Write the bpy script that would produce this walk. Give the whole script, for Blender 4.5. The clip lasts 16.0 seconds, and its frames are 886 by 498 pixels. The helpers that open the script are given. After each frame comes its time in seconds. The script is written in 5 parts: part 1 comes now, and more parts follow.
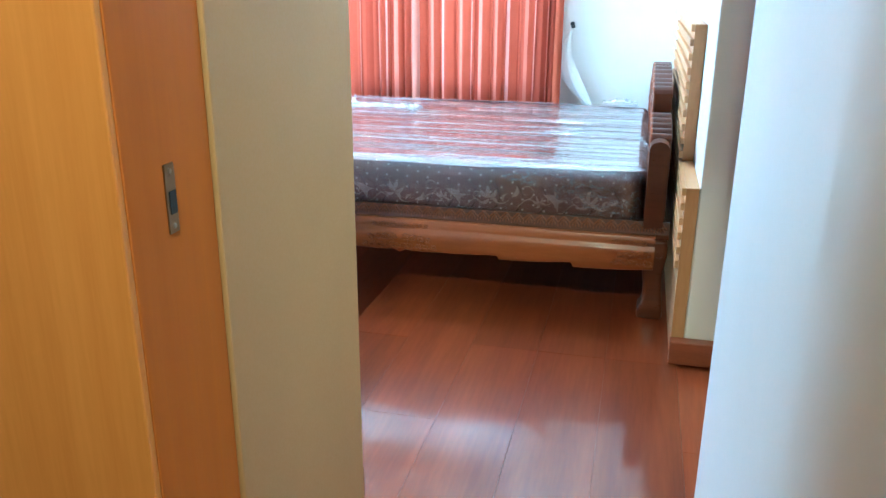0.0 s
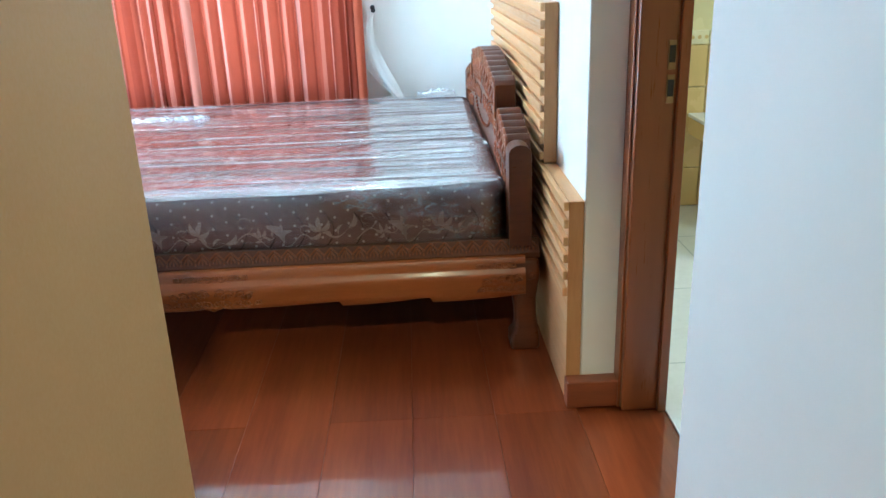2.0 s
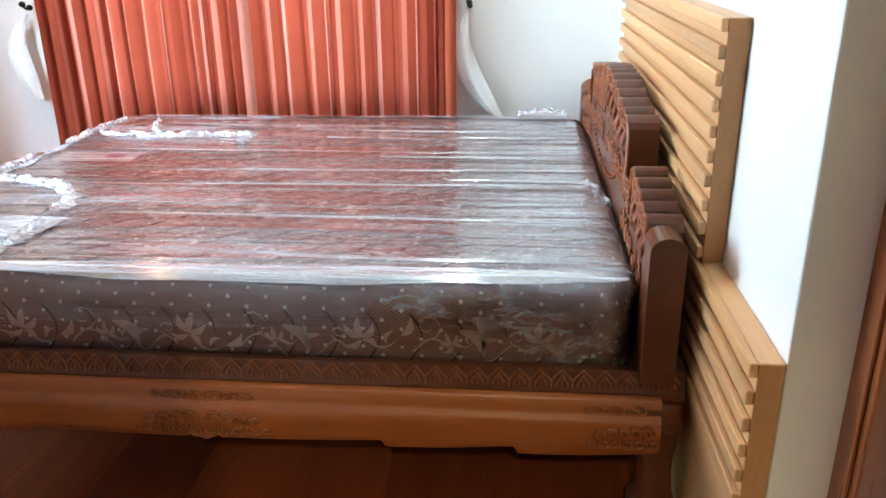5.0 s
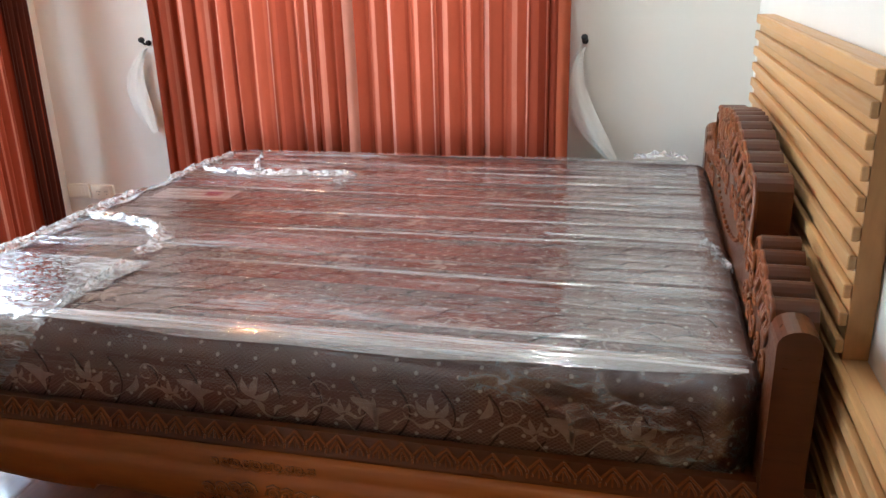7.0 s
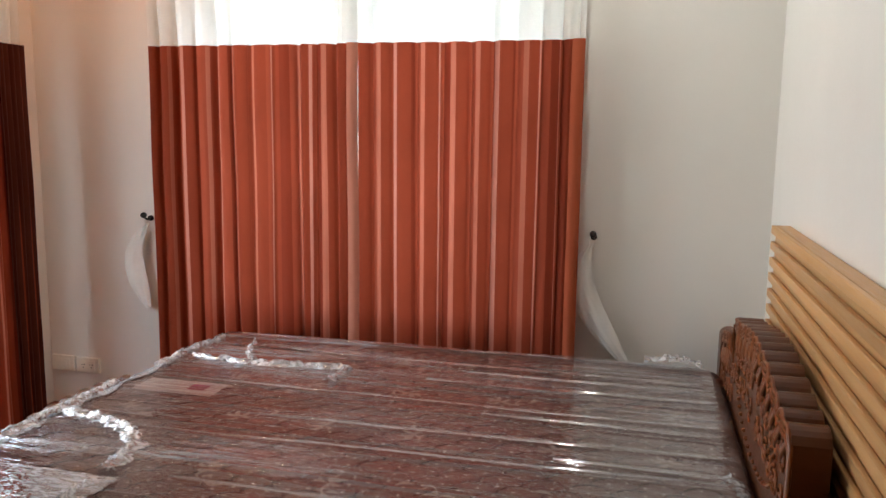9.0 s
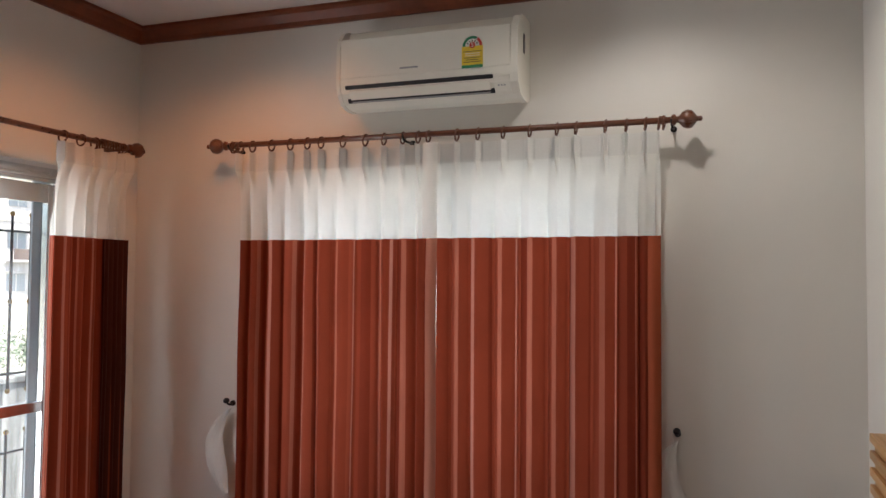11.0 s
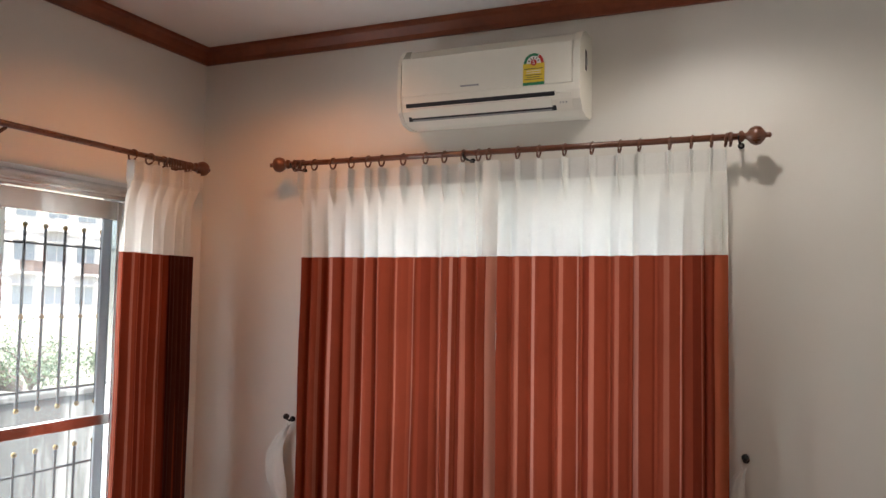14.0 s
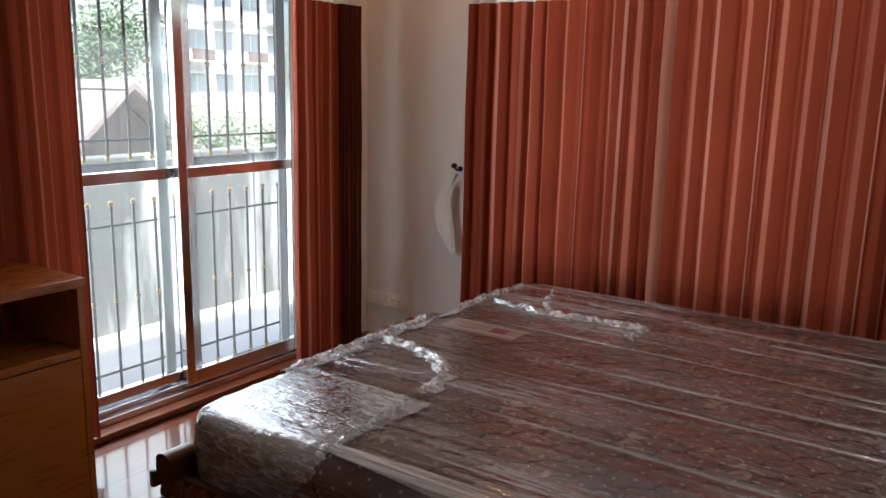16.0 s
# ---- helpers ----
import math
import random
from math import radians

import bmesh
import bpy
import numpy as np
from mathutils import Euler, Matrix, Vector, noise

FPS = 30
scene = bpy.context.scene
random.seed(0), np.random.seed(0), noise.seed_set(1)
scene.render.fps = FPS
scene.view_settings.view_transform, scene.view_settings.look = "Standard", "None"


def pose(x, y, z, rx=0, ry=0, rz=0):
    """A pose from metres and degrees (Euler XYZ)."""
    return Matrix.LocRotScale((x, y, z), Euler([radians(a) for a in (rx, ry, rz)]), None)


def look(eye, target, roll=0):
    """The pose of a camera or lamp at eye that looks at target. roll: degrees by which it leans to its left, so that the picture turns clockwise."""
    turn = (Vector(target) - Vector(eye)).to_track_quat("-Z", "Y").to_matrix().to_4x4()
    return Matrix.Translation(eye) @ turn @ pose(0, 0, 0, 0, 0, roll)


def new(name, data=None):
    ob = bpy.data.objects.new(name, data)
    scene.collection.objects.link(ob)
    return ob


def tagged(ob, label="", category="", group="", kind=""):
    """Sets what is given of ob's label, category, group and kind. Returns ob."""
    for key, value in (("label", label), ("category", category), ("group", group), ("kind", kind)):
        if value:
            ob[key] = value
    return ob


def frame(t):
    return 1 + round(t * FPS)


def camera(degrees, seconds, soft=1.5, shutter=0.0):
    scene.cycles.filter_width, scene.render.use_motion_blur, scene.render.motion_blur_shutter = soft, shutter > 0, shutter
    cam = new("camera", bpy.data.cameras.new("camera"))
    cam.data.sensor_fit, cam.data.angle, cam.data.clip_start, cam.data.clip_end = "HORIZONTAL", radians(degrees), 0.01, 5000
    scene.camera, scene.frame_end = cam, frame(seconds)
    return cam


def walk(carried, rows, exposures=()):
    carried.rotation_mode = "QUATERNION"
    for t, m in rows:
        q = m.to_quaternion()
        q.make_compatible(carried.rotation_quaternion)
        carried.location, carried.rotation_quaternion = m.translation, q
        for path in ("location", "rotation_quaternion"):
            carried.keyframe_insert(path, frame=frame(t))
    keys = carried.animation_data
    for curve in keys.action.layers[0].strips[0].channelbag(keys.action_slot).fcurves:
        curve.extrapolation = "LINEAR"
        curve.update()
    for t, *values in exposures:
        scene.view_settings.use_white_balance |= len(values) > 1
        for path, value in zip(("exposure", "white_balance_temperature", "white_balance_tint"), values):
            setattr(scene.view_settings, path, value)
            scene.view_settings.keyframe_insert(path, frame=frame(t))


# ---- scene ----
# the camera and its walk
cam = camera(58.0, 16.0)
PATH = [
    (0, (0.243, 0.107, 1.275), (-0.206, 1.948, 0.635), 0.3),
    (0.5, (0.175, 0.233, 1.268), (-0.085, 2.104, 0.61), -0.8),
    (1, (0.122, 0.365, 1.257), (-0.003, 2.243, 0.582), -1.2),
    (1.5, (0.052, 0.547, 1.258), (0.045, 2.425, 0.569), -1.5),
    (2, (-0.001, 0.71, 1.27), (0.058, 2.586, 0.581), -2.1),
    (2.5, (0.01, 0.886, 1.255), (0.04, 2.77, 0.586), -2.5),
    (3, (0.055, 1.088, 1.263), (-0.014, 2.974, 0.602), -2.6),
    (3.2, (0.053, 1.159, 1.269), (-0.032, 3.044, 0.606), -2.0),
    (5.3, (0.013, 1.65, 1.268), (-0.193, 3.502, 0.541), -0.5),
    (5.5, (0.017, 1.662, 1.271), (-0.241, 3.507, 0.545), -1.0),
    (6, (0.039, 1.717, 1.277), (-0.329, 3.549, 0.566), -1.7),
    (6.5, (0.066, 1.773, 1.29), (-0.39, 3.598, 0.609), -1.9),
    (7, (0.054, 1.844, 1.284), (-0.414, 3.675, 0.628), -1.5),
    (7.5, (0.019, 1.949, 1.317), (-0.429, 3.803, 0.715), -0.9),
    (8, (0.02, 2.012, 1.361), (-0.427, 3.9, 0.876), 0.0),
    (8.2, (0.016, 2.027, 1.376), (-0.434, 3.926, 0.939), 0.3),
    (10.3, (0.003, 2.003, 1.501), (-0.622, 3.901, 1.429), 0.1),
    (10.5, (0.018, 2.006, 1.524), (-0.632, 3.897, 1.502), 0.1),
    (11, (0.003, 2.002, 1.574), (-0.673, 3.882, 1.658), 0.5),
    (11.5, (-0.006, 1.991, 1.583), (-0.69, 3.862, 1.767), 0.9),
    (12, (-0.023, 1.98, 1.595), (-0.708, 3.837, 1.88), 1.1),
    (12.5, (-0.024, 1.975, 1.619), (-0.711, 3.822, 1.958), 0.9),
    (13, (-0.013, 1.983, 1.617), (-0.719, 3.821, 1.964), 1.0),
    (13.5, (-0.029, 1.989, 1.587), (-0.763, 3.831, 1.849), 0.9),
    (14, (-0.021, 2.01, 1.58), (-0.825, 3.837, 1.704), 1.0),
    (14.4, (-0.033, 1.999, 1.541), (-0.893, 3.805, 1.536), 1.2),
    (14.5, (-0.043, 2.013, 1.537), (-0.921, 3.809, 1.497), 1.2),
    (15, (-0.045, 2.021, 1.478), (-1.018, 3.758, 1.287), 1.5),
    (15.5, (-0.056, 1.984, 1.426), (-1.084, 3.671, 1.118), 1.5),
    (16, (-0.069, 1.981, 1.39), (-1.175, 3.599, 0.993), 1.2),
]
EXPOSURES = [
    (0.0, 4.4, 3980, -12), (1.5, 4.05, 4300, -10), (3.0, 3.98, 4600, -7), (5.5, 3.85, 5200, -2), (6.0, 3.75, 5400, 0), (7.0, 3.2, 5750, 3), (8.0, 2.9, 6100, 5),
    (10.5, 1.6, 6500, 13), (11.5, 1.5, 6500, 14), (12.5, 1.75, 6500, 14), (14.0, 1.7, 6600, 13), (14.5, 1.15, 6600, 12), (16.0, 1.6, 6300, 9),
]
walk(cam, [(t, look(eye, target, roll)) for t, eye, target, roll in PATH], EXPOSURES)

# light levels
SKY, SUN, DOOR_W, WIN_W, BATH_W = 0.15, 5.0, 12.0, 3.4, 2.4
LAMP1_W, LAMP2_W, HALL_W = 7.0, 6.2, 16.0

# ---- world and lights ----
world = bpy.data.worlds.new("sky")
scene.world = world
world.use_nodes = True
wn = world.node_tree
sky = wn.nodes.new("ShaderNodeTexSky")
sky.sky_type, sky.sun_disc = "NISHITA", False
sky.sun_elevation, sky.sun_rotation = radians(68), radians(106)
sky.air_density, sky.dust_density = 1.0, 3.0
wn.links.new(sky.outputs[0], wn.nodes["Background"].inputs[0])
wn.nodes["Background"].inputs[1].default_value = SKY


def lamp(name, kind, energy, color, place, **more):
    data = bpy.data.lights.new(name, kind)
    data.energy, data.color = energy, color
    for key, value in more.items():
        if key == "size":
            data.shape, data.size = "RECTANGLE", value
        if key == "size_y":
            data.size_y = value
        if key == "spot":
            data.spot_size, data.spot_blend = radians(value), 0.6
        if key == "soft":
            data.shadow_soft_size = value
        if key == "spread":
            data.spread = radians(value)
        if key == "angle":
            data.angle = radians(value)
    ob = new(name, data)
    ob.matrix_world = place
    return ob


lamp("sun", "SUN", SUN, (1.0, 0.95, 0.88), look((5, -1.4, 12.9), (0, 0, 0)), angle=3)
lamp("door_daylight", "AREA", DOOR_W, (0.90, 0.96, 1.0), look((-3.075, 4.03, 1.06), (-0.7, 3.95, 0.45)), size=1.28, size_y=1.85, spread=152)
lamp("window_daylight", "AREA", WIN_W, (0.93, 0.97, 1.0), look((-1.17, 5.40, 1.34), (-1.17, 3.0, 1.25)), size=1.4, size_y=1.36)
# added fill that brightens the bathroom; no lamp is seen there
lamp("bathroom_fill", "AREA", BATH_W, (1.0, 0.95, 0.85), look((2.0, 3.3, 2.6), (1.9, 3.3, 0)), size=0.8, size_y=0.8)
lamp("downlight_beam", "SPOT", LAMP1_W, (1.0, 0.37, 0.12), look((-1.995, 4.50, 2.80), (-1.995, 4.50, 0)), spot=150, soft=0.05)
lamp("downlight_beam", "SPOT", LAMP2_W, (1.0, 0.95, 0.88), look((-0.285, 4.53, 2.80), (-0.285, 4.53, 0)), spot=150, soft=0.03)
lamp("hall_light", "SPOT", HALL_W, (1.0, 0.73, 0.36), look((0.10, -0.15, 2.79), (-0.50, 1.25, 0.8)), spot=62, soft=0.06)


# ---- materials ----
class Nodes:
    """A material's node tree, with short ways to add and join nodes."""

    def __init__(self, name):
        self.mat = bpy.data.materials.new(name)
        self.mat.use_nodes = True
        self.tree = self.mat.node_tree
        self.bsdf = self.tree.nodes["Principled BSDF"]
        self.out = self.tree.nodes["Material Output"]

    def add(self, kind, **values):
        node = self.tree.nodes.new("ShaderNode" + kind)
        for key, value in values.items():
            if key in node.inputs:
                node.inputs[key].default_value = value
        return node

    def join(self, a, b, out=0, at=0):
        self.tree.links.new(a.outputs[out], b.inputs[at])

    def coords(self, scale=(1, 1, 1), kind="Object"):
        tex, mapping = self.add("TexCoord"), self.add("Mapping")
        mapping.inputs["Scale"].default_value = scale
        self.tree.links.new(tex.outputs[kind], mapping.inputs[0])
        return mapping

    def noise(self, coords, scale, detail=4.0, rough=0.55):
        node = self.add("TexNoise", Scale=scale, Detail=detail, Roughness=rough)
        self.join(coords, node)
        return node

    def ramp(self, source, stops, out=0, constant=False):
        node = self.add("ValToRGB")
        ramp = node.color_ramp
        ramp.interpolation = "CONSTANT" if constant else "LINEAR"
        while len(ramp.elements) < len(stops):
            ramp.elements.new(0.5)
        for element, (where, color) in zip(ramp.elements, stops):
            element.position, element.color = where, (*color, 1)
        self.tree.links.new(source.outputs[out], node.inputs[0])
        return node

    def mix(self, fac, a, b, mode="MIX"):
        node = self.add("MixRGB")
        node.blend_type = mode
        for at, value in ((0, fac), (1, a), (2, b)):
            if isinstance(value, (int, float)):
                node.inputs[at].default_value = value
            elif isinstance(value, tuple):
                node.inputs[at].default_value = (*value, 1)
            else:
                self.tree.links.new(value.outputs[0], node.inputs[at])
        return node

    def maths(self, kind, a, b=None, out=0):
        node = self.add("Math")
        node.operation = kind
        for at, value in ((0, a), (1, b)):
            if value is None:
                continue
            if isinstance(value, (int, float)):
                node.inputs[at].default_value = value
            else:
                self.tree.links.new(value.outputs[out if at == 0 else 0], node.inputs[at])
        return node

    def bump(self, height, strength, distance, out=0):
        node = self.add("Bump", Strength=strength, Distance=distance)
        self.tree.links.new(height.outputs[out], node.inputs["Height"])
        self.tree.links.new(node.outputs[0], self.bsdf.inputs["Normal"])
        return node

    def color(self, node):
        self.tree.links.new(node.outputs[0], self.bsdf.inputs["Base Color"])

    def rough(self, node):
        self.tree.links.new(node.outputs[0], self.bsdf.inputs["Roughness"])

    def set(self, **values):
        for key, value in values.items():
            self.bsdf.inputs[key.replace("_", " ")].default_value = value
        return self


def paint(name, color, rough=0.55, vary=0.05, relief=0.15):
    n = Nodes(name)
    c = n.coords()
    big, fine = n.noise(c, 1.3, 5), n.noise(c, 160, 3)
    dark = tuple(v * (1 - vary) for v in color)
    light = tuple(min(v * (1 + vary), 0.95) for v in color)
    n.color(n.ramp(big, [(0.35, dark), (0.65, light)]))
    n.rough(n.ramp(fine, [(0.3, (rough - 0.06,) * 3), (0.7, (rough + 0.06,) * 3)]))
    n.bump(fine, relief, 0.001)
    return n.mat


def wood(name, dark, mid, light, grain=(3, 3, 40), rough=0.32, coat=0.0, relief=0.12, vary=True, spread=1.0):
    """Wood whose grain runs along the axis that has the smallest grain scale."""
    n = Nodes(name)
    c = n.coords(grain)
    warp = n.noise(c, 1.0, 6, 0.62)
    fine = n.noise(c, 6.0, 3, 0.6)
    wide = n.noise(n.coords(tuple(g * 0.25 for g in grain)), 1.0, 3)
    base = n.ramp(warp, [(0.3, dark), (0.5, mid), (0.72, light)])
    base = n.mix(0.35, base, n.ramp(fine, [(0.35, dark), (0.65, light)]), "MIX")
    base = n.mix(0.25, base, n.ramp(wide, [(0.4, dark), (0.6, light)]), "MIX")
    if vary:
        info = n.add("ObjectInfo")
        tone = n.ramp(info, [(0.0, (1 - 0.22 * spread, 1 - 0.24 * spread, 1 - 0.26 * spread)), (1.0, (1 + 0.12 * spread, 1 + 0.10 * spread, 1 + 0.06 * spread))], out="Random")
        base = n.mix(1.0, base, tone, "MULTIPLY")
    n.color(base)
    n.rough(n.ramp(fine, [(0.3, (rough * 0.8,) * 3), (0.75, (rough * 1.3,) * 3)]))
    n.bump(fine, relief, 0.0015)
    n.set(Coat_Weight=coat, Coat_Roughness=0.12)
    return n.mat


def plain(name, color, rough=0.4, metal=0.0, vary=0.08, scale=30, relief=0.05):
    n = Nodes(name)
    c = n.coords()
    a = n.noise(c, scale, 4)
    n.color(n.ramp(a, [(0.3, tuple(v * (1 - vary) for v in color)), (0.7, tuple(min(1, v * (1 + vary)) for v in color))]))
    n.rough(n.ramp(a, [(0.3, (rough * 0.85,) * 3), (0.7, (min(1, rough * 1.2),) * 3)]))
    n.bump(a, relief, 0.001)
    n.set(Metallic=metal)
    return n.mat


def fabric(name, color, stripes=None, clear=0.25, weave=900, rough=0.85, sheer=0.0):
    """Cloth that lets some light through. Stripes follow the cloth's own width, in metres, on its UV map."""
    n = Nodes(name)
    uv = n.add("UVMap")
    parts = n.add("SeparateXYZ")
    n.join(uv, parts)
    if stripes:
        span, stops = stripes
        place = n.maths("FRACT", n.maths("DIVIDE", parts, span))
        base = n.ramp(place, stops, constant=True)
    else:
        base = n.add("RGB")
        base.outputs[0].default_value = (*color, 1)
    big = n.noise(n.coords(), 3.0, 4)
    base = n.mix(1.0, base, n.ramp(big, [(0.3, (0.9, 0.9, 0.9)), (0.7, (1.05, 1.05, 1.05))]), "MULTIPLY")
    threads = n.noise(n.coords((weave, weave, weave * 0.3)), 1.0, 2)
    base = n.mix(0.5, base, n.mix(1.0, base, n.ramp(threads, [(0.3, (0.8, 0.8, 0.8)), (0.7, (1.15, 1.15, 1.15))]), "MULTIPLY"))
    n.color(base)
    n.bump(threads, 0.2, 0.0006)
    n.set(Roughness=rough, Specular_IOR_Level=0.15)
    through_it, both = n.add("BsdfTranslucent"), n.add("MixShader", Fac=clear)
    n.tree.links.new(base.outputs[0], through_it.inputs[0])
    n.tree.links.new(n.bsdf.outputs[0], both.inputs[1])
    n.tree.links.new(through_it.outputs[0], both.inputs[2])
    if stripes and sheer:
        thin = n.ramp(place, [(where, (sheer if color in (PALE, SALMON) else clear,) * 3) for where, color in stops], constant=True)
        n.tree.links.new(thin.outputs[0], both.inputs[0])
    n.tree.links.new(both.outputs[0], n.out.inputs[0])
    return n.mat


def glass(name, tint=(0.96, 0.985, 0.98), rough=0.0, gloss=0.035, scatter=0.0):
    """A thin pane; the last value mixes in white: milky glass and painted glare."""
    n = Nodes(name)
    clear, shine, both = n.add("BsdfTransparent"), n.add("BsdfGlossy"), n.add("MixShader", Fac=gloss)
    clear.inputs[0].default_value = (*tint, 1)
    shine.inputs["Roughness"].default_value = rough + 0.01
    # white mixed in, for milky glass and for glare painted on clear panes
    film, dusty = n.add("BsdfTranslucent"), n.add("MixShader", Fac=scatter)
    film.inputs[0].default_value = (0.9, 0.92, 0.92, 1)
    n.tree.links.new(clear.outputs[0], dusty.inputs[1])
    n.tree.links.new(film.outputs[0], dusty.inputs[2])
    n.tree.links.new(dusty.outputs[0], both.inputs[1])
    n.tree.links.new(shine.outputs[0], both.inputs[2])
    n.tree.links.new(both.outputs[0], n.out.inputs[0])
    return n.mat


BEIGE = paint("beige_wallpaper", (0.405, 0.242, 0.088), 0.55, 0.05, 0.25)
WALL = paint("wall_paint", (0.74, 0.71, 0.65), 0.5, 0.03)
CEIL = paint("ceiling_paint", (0.80, 0.79, 0.77), 0.7, 0.02)
CROWN = wood("crown_wood", (0.13, 0.028, 0.010), (0.20, 0.045, 0.016), (0.27, 0.07, 0.026), (4, 4, 4), 0.4, vary=False)
BASE_WOOD = wood("baseboard_wood", (0.16, 0.040, 0.012), (0.20, 0.052, 0.016), (0.25, 0.070, 0.022), (5, 5, 40), 0.35, 0.2, vary=False)
FLOOR_WOOD = wood("floor_wood", (0.108, 0.019, 0.005), (0.158, 0.032, 0.0073), (0.225, 0.057, 0.0133), (11, 0.8, 11), 0.2, 0.6, 0.002, True, 1.2)
OAK = wood("pale_oak", (0.44, 0.235, 0.085), (0.53, 0.30, 0.12), (0.61, 0.37, 0.165), (30, 1.5, 30), 0.42, 0.0, 0.08)
OAK_END = wood("oak_end_grain", (0.36, 0.17, 0.05), (0.42, 0.21, 0.07), (0.48, 0.25, 0.09), (20, 20, 3), 0.5, 0.0, 0.08, False)
BED_WOOD = wood("bed_wood", (0.20, 0.052, 0.0075), (0.25, 0.070, 0.011), (0.30, 0.090, 0.015), (2, 14, 14), 0.36, 0.08, 0.04, False)
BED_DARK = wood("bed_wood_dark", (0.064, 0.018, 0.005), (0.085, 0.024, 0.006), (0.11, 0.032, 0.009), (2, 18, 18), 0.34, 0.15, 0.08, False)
# raised carving, painted lighter than BED_DARK so that it looks lit against it
BED_CARVED = wood("bed_wood_lit_relief", (0.135, 0.035, 0.007), (0.17, 0.046, 0.009), (0.22, 0.062, 0.013), (2, 14, 14), 0.34, 0.1, 0.04, False)
# the entry frame's inner face is a darker orange than its architrave and head
JAMB_FACE = wood("jamb_face_dark", (0.38, 0.110, 0.007), (0.42, 0.125, 0.009), (0.46, 0.142, 0.012), (22, 22, 1.2), 0.4, 0.0, 0.05, False)
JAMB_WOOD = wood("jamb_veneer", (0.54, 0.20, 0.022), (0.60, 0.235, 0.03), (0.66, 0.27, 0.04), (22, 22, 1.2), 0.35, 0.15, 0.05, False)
BATH_WOOD = wood("bath_frame_wood", (0.21, 0.056, 0.012), (0.225, 0.062, 0.014), (0.245, 0.070, 0.016), (26, 26, 1.4), 0.33, 0.2, 0.05, False)
CAB_WOOD = wood("cabinet_veneer", (0.31, 0.093, 0.016), (0.34, 0.106, 0.019), (0.38, 0.122, 0.024), (18, 1.4, 18), 0.3, 0.2, 0.05, False)
ROD_WOOD = wood("rod_wood", (0.085, 0.024, 0.010), (0.12, 0.037, 0.016), (0.16, 0.055, 0.024), (2, 20, 20), 0.3, 0.3, 0.05, False)
for m, spec in ((BED_DARK, 0.35), (BED_WOOD, 0.35), (BED_CARVED, 0.3), (JAMB_FACE, 0.1), (JAMB_WOOD, 0.25), (FLOOR_WOOD, 0.2)):
    m.node_tree.nodes["Principled BSDF"].inputs["Specular IOR Level"].default_value = spec
FLOOR_WOOD.node_tree.nodes["Principled BSDF"].inputs["Coat Roughness"].default_value = 0.07
shine = FLOOR_WOOD.node_tree.nodes["Principled BSDF"].inputs["Roughness"]
FLOOR_WOOD.node_tree.links.remove(shine.links[0])
shine.default_value = 0.3
STEEL = plain("satin_steel", (0.48, 0.40, 0.30), 0.32, 1.0)
ALU = plain("polished_aluminium", (0.72, 0.73, 0.74), 0.16, 1.0, 0.04, 12, 0.02)
SASH_GREY = plain("pale_grey_coating", (0.55, 0.57, 0.57), 0.35, 0.0, 0.04)
BLACK = plain("black_metal", (0.02, 0.02, 0.02), 0.4, 0.6)
BAR = plain("grille_iron", (0.05, 0.045, 0.04), 0.45, 0.7)
BRONZE = plain("bronze_plate", (0.30, 0.19, 0.10), 0.35, 1.0)
BRASS = plain("brass", (0.26, 0.165, 0.05), 0.3, 1.0)
WHITE_PLASTIC = plain("white_plastic", (0.82, 0.79, 0.69), 0.35, 0.0, 0.02, 8, 0.01)
SOCKET_PLASTIC = plain("socket_plastic", (0.86, 0.83, 0.72), 0.35, 0.0, 0.03)
DARK = plain("dark_gap", (0.015, 0.015, 0.016), 0.6)
GREY_PLASTIC = plain("grey_plastic", (0.35, 0.35, 0.34), 0.4)
# clear panes carry a little painted glare over the view outside
GLASS = glass("clear_glass", scatter=0.025)
FROST = glass("tinted_shower_glass", (0.62, 0.70, 0.67), 0.25, 0.10, 0.30)
BRICK_RED, ORANGE, PALE, DEEP, SALMON = (0.25, 0.042, 0.018), (0.30, 0.056, 0.026), (0.45, 0.165, 0.110), (0.20, 0.030, 0.013), (0.38, 0.110, 0.064)
STRIPES = [(0.0, BRICK_RED), (0.10, ORANGE), (0.19, SALMON), (0.22, BRICK_RED), (0.31, ORANGE), (0.37, PALE), (0.405, BRICK_RED), (0.50, DEEP), (0.56, ORANGE), (0.65, SALMON), (0.68, BRICK_RED), (0.78, PALE), (0.81, ORANGE), (0.88, DEEP), (0.94, SALMON), (0.97, BRICK_RED)]
CURTAIN = fabric("striped_curtain_cloth", BRICK_RED, (0.78, STRIPES), 0.34, sheer=0.55)
CURTAIN_WHITE = fabric("white_curtain_cloth", (0.86, 0.85, 0.80), None, 0.42)
CURTAIN_LINED = fabric("lined_striped_curtain_cloth", BRICK_RED, (0.47, STRIPES), 0.12)
HEADING = fabric("doubled_heading_cloth", (0.78, 0.77, 0.73), None, 0.16)
TIE_CLOTH = fabric("white_tie_cloth", (0.80, 0.79, 0.74), None, 0.0)


# ---- mesh helpers ----
def link(name, bm, material, parent=None, label="", smooth=False):
    me = bpy.data.meshes.new(name)
    bmesh.ops.recalc_face_normals(bm, faces=bm.faces)
    bm.to_mesh(me)
    bm.free()
    for m in material if isinstance(material, (list, tuple)) else [material]:
        me.materials.append(m)
    if smooth:
        for p in me.polygons:
            p.use_smooth = True
    ob = new(name, me)
    if parent:
        ob.parent = parent
    if label:
        tagged(ob, label)
    return ob


